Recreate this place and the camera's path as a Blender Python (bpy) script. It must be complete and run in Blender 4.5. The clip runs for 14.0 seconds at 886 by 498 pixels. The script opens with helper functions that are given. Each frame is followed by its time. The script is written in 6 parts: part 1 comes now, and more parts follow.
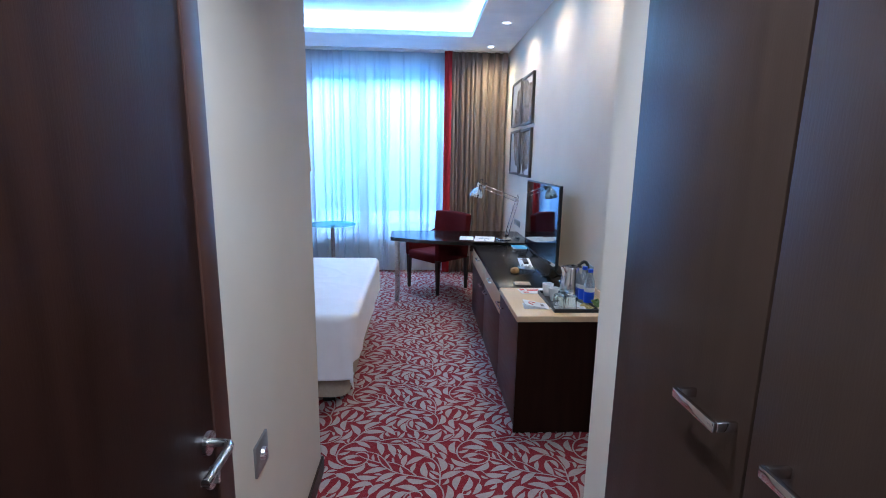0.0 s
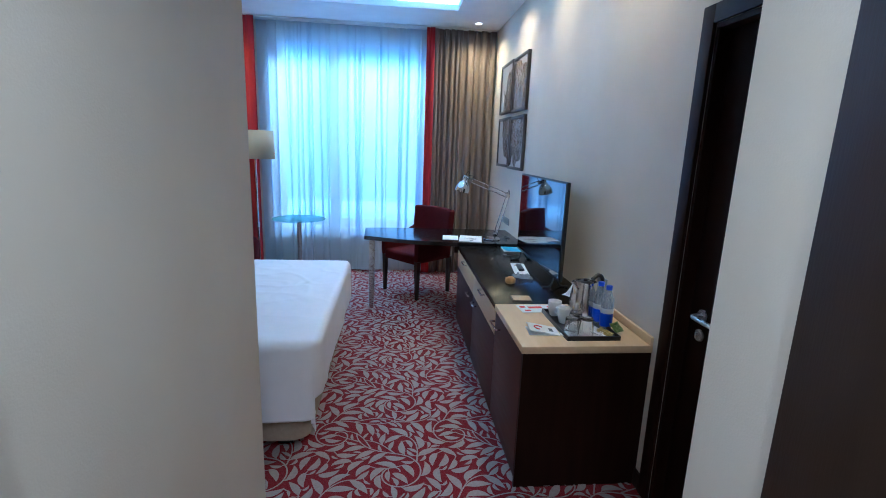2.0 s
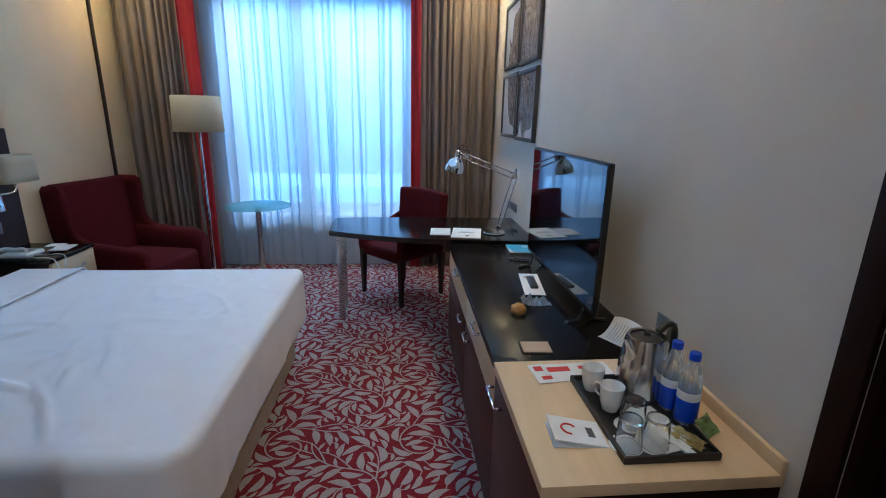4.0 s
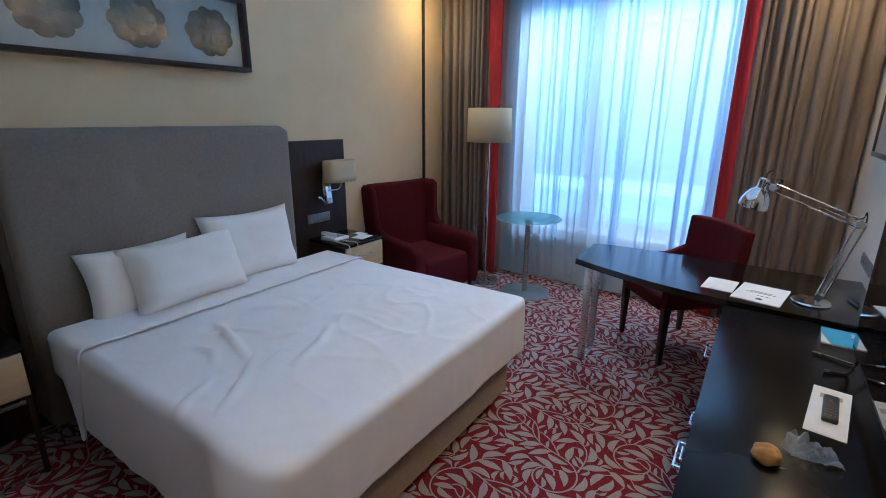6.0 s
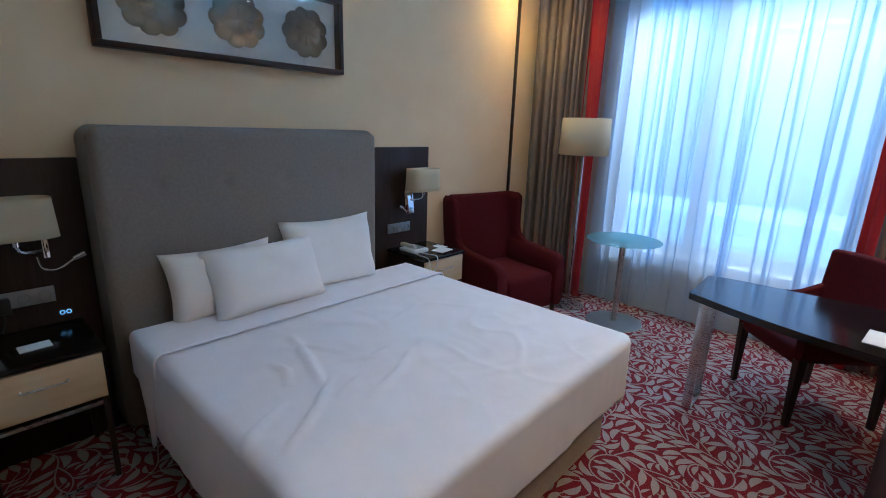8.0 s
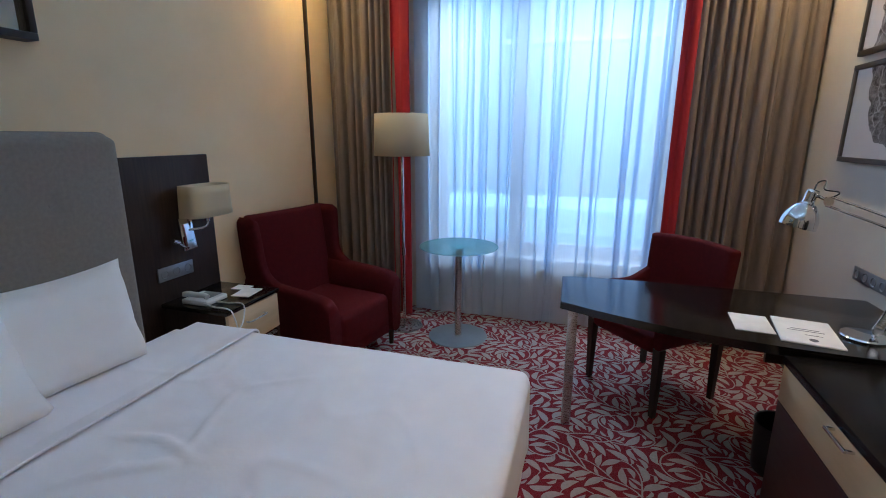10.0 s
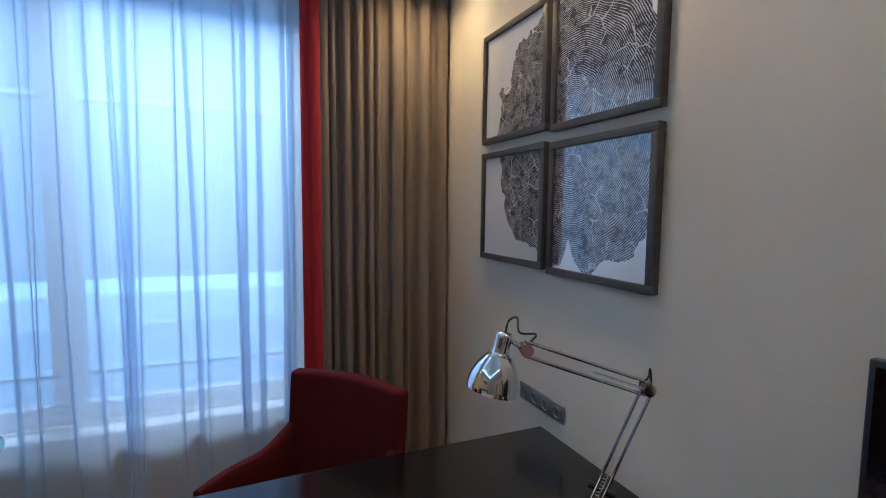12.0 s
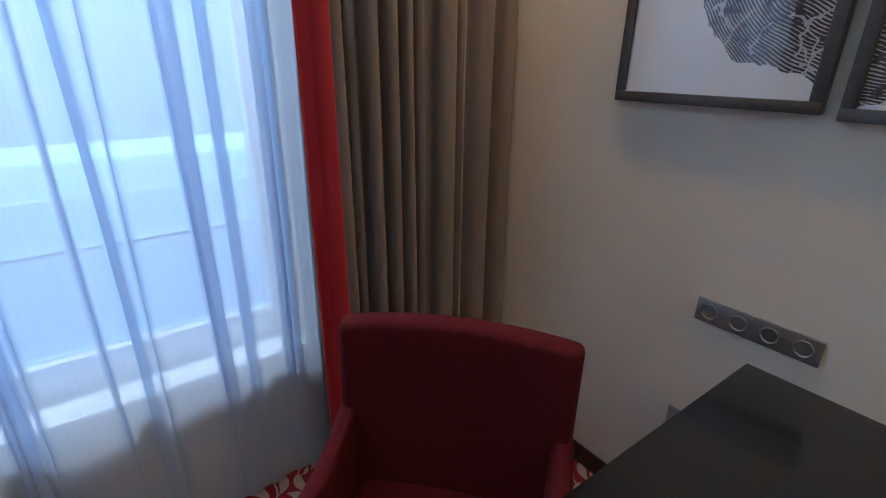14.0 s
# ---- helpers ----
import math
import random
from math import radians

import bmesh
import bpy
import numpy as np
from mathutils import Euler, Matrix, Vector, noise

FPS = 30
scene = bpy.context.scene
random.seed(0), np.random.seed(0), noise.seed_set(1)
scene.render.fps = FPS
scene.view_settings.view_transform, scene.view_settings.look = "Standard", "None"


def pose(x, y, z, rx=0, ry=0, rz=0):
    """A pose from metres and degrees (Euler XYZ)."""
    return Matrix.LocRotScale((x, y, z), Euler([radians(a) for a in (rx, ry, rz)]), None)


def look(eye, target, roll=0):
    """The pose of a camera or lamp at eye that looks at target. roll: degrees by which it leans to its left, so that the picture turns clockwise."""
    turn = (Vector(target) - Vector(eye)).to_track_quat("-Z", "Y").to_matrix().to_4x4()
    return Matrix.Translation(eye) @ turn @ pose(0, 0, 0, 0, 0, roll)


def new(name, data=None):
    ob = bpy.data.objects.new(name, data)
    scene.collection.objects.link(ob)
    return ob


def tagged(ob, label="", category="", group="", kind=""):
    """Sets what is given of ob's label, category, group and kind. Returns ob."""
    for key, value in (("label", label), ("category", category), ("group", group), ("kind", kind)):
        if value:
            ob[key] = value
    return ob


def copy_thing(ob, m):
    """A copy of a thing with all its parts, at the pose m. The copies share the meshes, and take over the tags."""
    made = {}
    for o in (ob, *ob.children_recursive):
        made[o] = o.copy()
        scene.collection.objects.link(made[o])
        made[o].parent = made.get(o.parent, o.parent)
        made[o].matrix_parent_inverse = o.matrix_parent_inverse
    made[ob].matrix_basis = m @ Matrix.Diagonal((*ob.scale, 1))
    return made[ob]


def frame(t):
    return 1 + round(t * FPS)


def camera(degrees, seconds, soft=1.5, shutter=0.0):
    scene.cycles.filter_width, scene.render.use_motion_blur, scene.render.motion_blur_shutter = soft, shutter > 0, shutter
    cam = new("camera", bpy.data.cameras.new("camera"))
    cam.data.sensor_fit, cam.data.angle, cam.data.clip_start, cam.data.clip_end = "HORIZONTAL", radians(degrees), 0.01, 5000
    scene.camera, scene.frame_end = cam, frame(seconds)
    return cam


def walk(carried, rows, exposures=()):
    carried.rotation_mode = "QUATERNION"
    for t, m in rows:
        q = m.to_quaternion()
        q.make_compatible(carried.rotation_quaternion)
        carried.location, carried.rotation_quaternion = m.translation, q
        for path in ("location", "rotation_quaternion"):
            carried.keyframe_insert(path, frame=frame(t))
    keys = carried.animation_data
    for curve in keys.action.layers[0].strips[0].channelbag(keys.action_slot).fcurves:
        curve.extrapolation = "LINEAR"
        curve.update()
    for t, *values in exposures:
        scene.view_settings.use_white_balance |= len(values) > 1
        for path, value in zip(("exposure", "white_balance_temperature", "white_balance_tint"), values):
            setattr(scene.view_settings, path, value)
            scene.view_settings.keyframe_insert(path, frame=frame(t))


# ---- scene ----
cam = camera(86.6, 14.0, soft=1.0)
PATH = [
    (0, (-1.166, -6.096, 1.609), (-1.063, -4.135, 1.230), 0.9),
    (0.5, (-1.232, -6.041, 1.617), (-1.087, -4.085, 1.229), 0.9),
    (1, (-1.284, -5.956, 1.601), (-1.09, -4.005, 1.203), 1.2),
    (1.5, (-1.244, -5.742, 1.601), (-1.027, -3.796, 1.193), 1.5),
    (2, (-1.19, -5.512, 1.596), (-0.982, -3.567, 1.18), 2.1),
    (2.2, (-1.149, -5.392, 1.558), (-0.953, -3.446, 1.142), 2.0),
    (4.3, (-0.905, -4.332, 1.587), (-0.743, -2.417, 1.031), 0.8),
    (4.5, (-0.88, -4.238, 1.598), (-0.805, -2.321, 1.032), 0.9),
    (5, (-0.768, -4.082, 1.596), (-1.08, -2.197, 1.005), 0.3),
    (5.5, (-0.58, -3.98, 1.612), (-1.378, -2.237, 1.042), 0.1),
    (6, (-0.541, -3.951, 1.638), (-1.62, -2.355, 1.099), 0.4),
    (6.5, (-0.518, -3.903, 1.631), (-1.786, -2.445, 1.116), 0.4),
    (7, (-0.528, -3.888, 1.624), (-1.891, -2.513, 1.125), 0.7),
    (7.2, (-0.545, -3.879, 1.623), (-1.932, -2.525, 1.128), 0.7),
    (9.3, (-1.272, -3.537, 1.581), (-2.233, -1.847, 1.11), 2.3),
    (9.5, (-1.286, -3.465, 1.574), (-2.18, -1.736, 1.115), 1.5),
    (10, (-1.395, -3.332, 1.564), (-1.957, -1.471, 1.096), 0.2),
    (10.5, (-1.41, -3.155, 1.563), (-1.513, -1.221, 1.061), -0.4),
    (11, (-1.249, -2.836, 1.549), (-0.969, -0.922, 1.041), -0.1),
    (11.5, (-1.174, -2.519, 1.567), (-0.61, -0.64, 1.18), 0.6),
    (12, (-1.149, -2.141, 1.674), (-0.352, -0.315, 1.504), 0.6),
    (12.5, (-1.117, -1.829, 1.711), (-0.072, -0.124, 1.693), 0.2),
    (13, (-1.099, -1.53, 1.703), (0.093, 0.068, 1.548), -0.2),
    (13.3, (-1.152, -1.34, 1.621), (0.036, 0.232, 1.28), 0.2),
    (13.5, (-1.163, -1.226, 1.605), (-0.061, 0.36, 1.088), -0.3),
    (14, (-1.339, -0.915, 1.525), (-0.224, 0.575, 0.791), 0.8),
]
EXPOSURES = [(0.0, 1.45, 4680, 7), (2.2, 1.10, 4580, 0), (4.3, 0.80, 5250, 4), (7.2, 0.88, 5520, 7), (9.5, 0.68, 5850, 9), (10.5, 0.54, 5900, 9), (11.5, 0.44, 5950, 8), (12.5, 0.30, 5950, 8), (13.3, 0.50, 6050, 9), (14.0, 0.44, 6350, 12)]
walk(cam, [(t, look(eye, target, roll)) for t, eye, target, roll in PATH], EXPOSURES)

# world, sun, large lights, exposure
world = bpy.data.worlds.new("sky")
scene.world = world
world.use_nodes = True
_wn = world.node_tree.nodes
_sky = _wn.new("ShaderNodeTexSky")
_sky.sky_type, _sky.sun_disc = "NISHITA", False
_sky.sun_elevation, _sky.sun_rotation = radians(38), radians(200)
_sky.air_density, _sky.dust_density = 1.0, 2.0
world.node_tree.links.new(_sky.outputs[0], _wn["Background"].inputs[0])
_wn["Background"].inputs[1].default_value = 0.15
sun_data = bpy.data.lights.new("sun", "SUN")
sun_data.energy, sun_data.angle, sun_data.color = 5.0, radians(14), (0.90, 0.95, 1.0)
sun = new("sun", sun_data)
sun.matrix_basis = look((0, 0, 40), (14, 38, 12))

day_data = bpy.data.lights.new("window_daylight", "AREA")
day_data.shape, day_data.size, day_data.size_y, day_data.energy, day_data.color = "RECTANGLE", 1.8, 0.8, 158.0, (0.77, 0.87, 1.0)
day = new("window_daylight", day_data)
day.matrix_basis = look((-1.77, 1.9, 3.7), (-1.77, -1.2, 0.6))


def spot(x, y, z, energy, colour, size=radians(95)):
    d = bpy.data.lights.new("downlight_lamp", "SPOT")
    d.energy, d.color, d.spot_size, d.spot_blend, d.shadow_soft_size = energy, colour, size, 1.0, 0.05
    o = new("downlight_lamp", d)
    o.matrix_basis = look((x, y, z), (x, y + 0.001, 0))
    return o


WARM = (1.0, 0.69, 0.36)
SPOTS = [(-0.27, 0.17), (-0.27, -0.91), (-0.27, -2.0), (-0.27, -3.1), (-3.31, -0.02)]
for k, ((sx, sy), watts) in enumerate(zip(SPOTS, (33.0, 25.0, 17.0, 21.0, 25.0))):
    spot(sx, sy, 2.985, watts, ((1.0, 0.71, 0.34), WARM, WARM, WARM, (1.0, 0.69, 0.26))[k], radians((140, 150, 150, 150, 150)[k]))
HALL = [(-1.15, -6.1), (-1.15, -5.35)]
for sx, sy in HALL:
    spot(sx, sy, 2.405, 30.0, (1.0, 0.93, 0.84), radians(166))

# ---------- building helpers ----------
ORIGIN = {}


def B():
    return bmesh.new()


def thing(name, at=(0, 0, 0), label="", category="", group="", kind=""):
    ob = new(name)
    ob.empty_display_size = 0.1
    ob.location = at
    ORIGIN[ob] = Vector(at)
    return tagged(ob, label, category, group, kind)


def mesh_of(name, bm, material, sharp=38):
    me = bpy.data.meshes.new(name)
    bmesh.ops.recalc_face_normals(bm, faces=bm.faces[:])
    bm.to_mesh(me)
    bm.free()
    me.polygons.foreach_set("use_smooth", [True] * len(me.polygons))
    me.set_sharp_from_angle(angle=radians(sharp))
    me.materials.append(material)
    return me


def part(name, bm, material, parent, label="", sharp=38):
    """One mesh under a thing or a part; the bmesh is in world coordinates unless the thing stands at the origin."""
    o = ORIGIN[parent]
    bmesh.ops.translate(bm, vec=-o, verts=bm.verts[:])
    ob = new(name, mesh_of(name, bm, material, sharp))
    ob.parent = parent
    ORIGIN[ob] = o
    return tagged(ob, label)


def solo(name, bm, material, at=(0, 0, 0), label="", category="", group="", kind="", sharp=38):
    bmesh.ops.translate(bm, vec=-Vector(at), verts=bm.verts[:])
    ob = new(name, mesh_of(name, bm, material, sharp))
    ob.location = at
    ORIGIN[ob] = Vector(at)
    return tagged(ob, label, category, group, kind)


def box(bm, x0, x1, y0, y1, z0, z1, bev=0.0, seg=2, m=None):
    mt = Matrix.Translation(((x0 + x1) / 2, (y0 + y1) / 2, (z0 + z1) / 2)) @ Matrix.Diagonal((x1 - x0, y1 - y0, z1 - z0, 1))
    r = bmesh.ops.create_cube(bm, size=1, matrix=(m @ mt) if m else mt)
    if bev:
        es = list({e for v in r["verts"] for e in v.link_edges})
        bmesh.ops.bevel(bm, geom=es, offset=bev, segments=seg, affect="EDGES", profile=0.5, clamp_overlap=True)
    return bm


def rod(bm, p0, p1, r, r2=None, seg=16):
    p0, p1 = Vector(p0), Vector(p1)
    d = p1 - p0
    q = d.to_track_quat("Z", "Y").to_matrix().to_4x4()
    bmesh.ops.create_cone(bm, cap_ends=True, segments=seg, radius1=r, radius2=r if r2 is None else r2, depth=d.length,
                          matrix=Matrix.Translation((p0 + p1) / 2) @ q)
    return bm


def lathe(bm, profile, at=(0, 0, 0), seg=32, m=None):
    rings = []
    for r, z in profile:
        ring = []
        for i in range(seg):
            a = 2 * math.pi * i / seg
            v = Vector((r * math.cos(a), r * math.sin(a), z))
            v = (m @ v) if m else v
            ring.append(bm.verts.new(v + Vector(at)))
        rings.append(ring)
    for a, b in zip(rings, rings[1:]):
        for i in range(seg):
            bm.faces.new((a[i], a[(i + 1) % seg], b[(i + 1) % seg], b[i]))
    for ring, (r, z) in ((rings[0], profile[0]), (rings[-1], profile[-1])):
        if r < 0.003:
            bm.faces.new(ring)
    return bm


def tube(bm, pts, r, seg=8):
    pts = [Vector(p) for p in pts]
    rings = []
    for i, p in enumerate(pts):
        d = (pts[min(i + 1, len(pts) - 1)] - pts[max(i - 1, 0)]).normalized()
        up = Vector((0, 0, 1)) if abs(d.z) < 0.95 else Vector((1, 0, 0))
        a = d.cross(up).normalized()
        b = d.cross(a)
        rings.append([bm.verts.new(p + r * (math.cos(t) * a + math.sin(t) * b)) for t in [2 * math.pi * k / seg for k in range(seg)]])
    for a, b in zip(rings, rings[1:]):
        for i in range(seg):
            bm.faces.new((a[i], a[(i + 1) % seg], b[(i + 1) % seg], b[i]))
    bm.faces.new(rings[0])
    bm.faces.new(rings[-1])
    return bm


def smooth_path(pts, n=6):
    """Catmull-Rom through the points."""
    pts = [Vector(p) for p in pts]
    ext = [2 * pts[0] - pts[1]] + pts + [2 * pts[-1] - pts[-2]]
    out = []
    for i in range(1, len(ext) - 2):
        a, b, c, d = ext[i - 1:i + 3]
        for k in range(n):
            t = k / n
            out.append(0.5 * (2 * b + (c - a) * t + (2 * a - 5 * b + 4 * c - d) * t * t + (3 * b - a - 3 * c + d) * t ** 3))
    return out + [pts[-1]]


def sheet(bm, nu, nv, fn):
    g = [[bm.verts.new(fn(i / nu, j / nv)) for j in range(nv + 1)] for i in range(nu + 1)]
    for i in range(nu):
        for j in range(nv):
            bm.faces.new((g[i][j], g[i + 1][j], g[i + 1][j + 1], g[i][j + 1]))
    return bm


def prism(bm, outline, z0, z1, bev=0.0):
    a = [bm.verts.new((x, y, z0)) for x, y in outline]
    b = [bm.verts.new((x, y, z1)) for x, y in outline]
    n = len(outline)
    bm.faces.new(a[::-1])
    top = bm.faces.new(b)
    for i in range(n):
        bm.faces.new((a[i], a[(i + 1) % n], b[(i + 1) % n], b[i]))
    if bev:
        bmesh.ops.bevel(bm, geom=list(top.edges), offset=bev, segments=2, affect="EDGES", profile=0.5)
    return bm


def cushion(bm, w, h, t, m, puff=0.42, n=14, seed=0.0):
    """A stuffed pillow of width w, height h, thickness t, with pinched corners."""
    for side in (1, -1):
        def fn(u, v):
            a, b = 2 * u - 1, 2 * v - 1
            k = max(0.0, (1 - a ** 4) * (1 - b ** 4)) ** puff
            pin = 1 - 0.11 * (1 - a * a) * abs(b) ** 2
            pin2 = 1 - 0.09 * (1 - b * b) * abs(a) ** 2
            wr = 0.018 * noise.noise(Vector((a * 2.3 + seed, b * 2.3, side * 3.1))) * k
            return m @ Vector((a * w / 2 * pin2, side * (t / 2 * k + wr) + 0.0, b * h / 2 * pin))
        sheet(bm, n, n, fn)
    bmesh.ops.remove_doubles(bm, verts=bm.verts[:], dist=0.0008)
    return bm


# ---------- materials ----------
def mat(name, col, col2=None, rough=0.5, metal=0.0, scale=6.0, bump=0.0, bscale=300.0, stretch=(1, 1, 1), spec=0.5, coat=0.0, sheen=0.0, rvar=0.08, detail=5.0):
    m = bpy.data.materials.new(name)
    m.use_nodes = True
    n, ln = m.node_tree.nodes, m.node_tree.links
    p = n["Principled BSDF"]
    tc, mp = n.new("ShaderNodeTexCoord"), n.new("ShaderNodeMapping")
    mp.inputs["Scale"].default_value = stretch
    ln.new(tc.outputs["Object"], mp.inputs[0])
    nz = n.new("ShaderNodeTexNoise")
    nz.inputs["Scale"].default_value, nz.inputs["Detail"].default_value = scale, detail
    ln.new(mp.outputs[0], nz.inputs[0])
    rp = n.new("ShaderNodeValToRGB")
    rp.color_ramp.elements[0].position, rp.color_ramp.elements[1].position = 0.3, 0.7
    rp.color_ramp.elements[0].color = (*col, 1)
    rp.color_ramp.elements[1].color = (*(col2 or [c * 1.12 for c in col]), 1)
    ln.new(nz.outputs[0], rp.inputs[0])
    ln.new(rp.outputs[0], p.inputs["Base Color"])
    mr = n.new("ShaderNodeMapRange")
    mr.inputs[3].default_value, mr.inputs[4].default_value = max(0.0, rough - rvar), min(1.0, rough + rvar)
    ln.new(nz.outputs[0], mr.inputs[0])
    ln.new(mr.outputs[0], p.inputs["Roughness"])
    p.inputs["Metallic"].default_value = metal
    p.inputs["Specular IOR Level"].default_value = spec
    p.inputs["Coat Weight"].default_value = coat
    p.inputs["Sheen Weight"].default_value = sheen
    if bump:
        n2, bp = n.new("ShaderNodeTexNoise"), n.new("ShaderNodeBump")
        n2.inputs["Scale"].default_value, n2.inputs["Detail"].default_value = bscale, 3.0
        ln.new(mp.outputs[0], n2.inputs[0])
        bp.inputs["Strength"].default_value, bp.inputs["Distance"].default_value = bump, 0.004
        ln.new(n2.outputs[0], bp.inputs["Height"])
        ln.new(bp.outputs[0], p.inputs["Normal"])
    return m


def glow(name, col, strength):
    m = bpy.data.materials.new(name)
    m.use_nodes = True
    p = m.node_tree.nodes["Principled BSDF"]
    p.inputs["Base Color"].default_value = (*col, 1)
    p.inputs["Emission Color"].default_value = (*col, 1)
    p.inputs["Emission Strength"].default_value = strength
    return m


def glass(name, col=(1, 1, 1), rough=0.0, mix=0.12):
    """Thin clear glass: mostly see-through, with a glossy share."""
    m = bpy.data.materials.new(name)
    m.use_nodes = True
    n, ln = m.node_tree.nodes, m.node_tree.links
    out = n["Material Output"]
    tr, gl, mx, fr = n.new("ShaderNodeBsdfTransparent"), n.new("ShaderNodeBsdfGlossy"), n.new("ShaderNodeMixShader"), n.new("ShaderNodeFresnel")
    fr.inputs[0].default_value = 1.45
    tr.inputs[0].default_value = (*col, 1)
    gl.inputs["Roughness"].default_value = rough
    ad = n.new("ShaderNodeMath")
    ad.operation, ad.use_clamp = "ADD", True
    ad.inputs[1].default_value = mix
    ln.new(fr.outputs[0], ad.inputs[0])
    ln.new(ad.outputs[0], mx.inputs[0])
    ln.new(tr.outputs[0], mx.inputs[1])
    ln.new(gl.outputs[0], mx.inputs[2])
    ln.new(mx.outputs[0], out.inputs[0])
    return m


def solid_glass(name):
    m = bpy.data.materials.new(name)
    m.use_nodes = True
    p = m.node_tree.nodes["Principled BSDF"]
    p.inputs["Base Color"].default_value = (0.97, 0.99, 0.99, 1)
    p.inputs["Transmission Weight"].default_value = 1.0
    p.inputs["Roughness"].default_value = 0.02
    p.inputs["IOR"].default_value = 1.47
    return m


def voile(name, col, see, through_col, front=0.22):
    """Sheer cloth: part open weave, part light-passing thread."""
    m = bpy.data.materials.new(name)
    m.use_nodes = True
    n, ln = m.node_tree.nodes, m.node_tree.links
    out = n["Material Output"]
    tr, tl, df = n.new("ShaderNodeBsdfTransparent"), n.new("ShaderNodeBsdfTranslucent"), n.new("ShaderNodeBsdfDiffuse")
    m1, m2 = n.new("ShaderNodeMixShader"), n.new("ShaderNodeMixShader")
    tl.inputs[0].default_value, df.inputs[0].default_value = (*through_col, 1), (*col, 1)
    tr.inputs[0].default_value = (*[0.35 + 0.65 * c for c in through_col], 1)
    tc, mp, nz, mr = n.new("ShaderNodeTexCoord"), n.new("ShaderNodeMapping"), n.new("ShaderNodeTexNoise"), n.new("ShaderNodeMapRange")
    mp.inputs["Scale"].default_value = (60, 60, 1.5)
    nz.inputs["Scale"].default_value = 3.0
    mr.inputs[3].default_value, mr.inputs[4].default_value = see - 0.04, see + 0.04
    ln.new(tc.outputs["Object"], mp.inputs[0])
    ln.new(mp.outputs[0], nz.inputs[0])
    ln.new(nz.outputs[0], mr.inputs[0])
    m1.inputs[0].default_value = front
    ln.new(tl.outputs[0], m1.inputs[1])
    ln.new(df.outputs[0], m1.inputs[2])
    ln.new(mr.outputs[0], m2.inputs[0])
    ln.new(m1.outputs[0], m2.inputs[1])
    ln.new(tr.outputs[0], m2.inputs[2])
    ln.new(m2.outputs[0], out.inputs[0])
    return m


def shade_mat(name, col):
    m = bpy.data.materials.new(name)
    m.use_nodes = True
    n, ln = m.node_tree.nodes, m.node_tree.links
    p = n["Principled BSDF"]
    tl, mx, wv, tc = n.new("ShaderNodeBsdfTranslucent"), n.new("ShaderNodeMixShader"), n.new("ShaderNodeTexNoise"), n.new("ShaderNodeTexCoord")
    mp, rp = n.new("ShaderNodeMapping"), n.new("ShaderNodeValToRGB")
    mp.inputs["Scale"].default_value = (90, 90, 500)
    wv.inputs["Scale"].default_value = 2.0
    rp.color_ramp.elements[0].color = (*[c * 0.9 for c in col], 1)
    rp.color_ramp.elements[1].color = (*[min(1, c * 1.06) for c in col], 1)
    ln.new(tc.outputs["Object"], mp.inputs[0])
    ln.new(mp.outputs[0], wv.inputs[0])
    ln.new(wv.outputs[0], rp.inputs[0])
    ln.new(rp.outputs[0], p.inputs["Base Color"])
    ln.new(rp.outputs[0], tl.inputs[0])
    p.inputs["Roughness"].default_value = 0.85
    mx.inputs[0].default_value = 0.4
    ln.new(p.outputs[0], mx.inputs[1])
    ln.new(tl.outputs[0], mx.inputs[2])
    ln.new(mx.outputs[0], n["Material Output"].inputs[0])
    return m


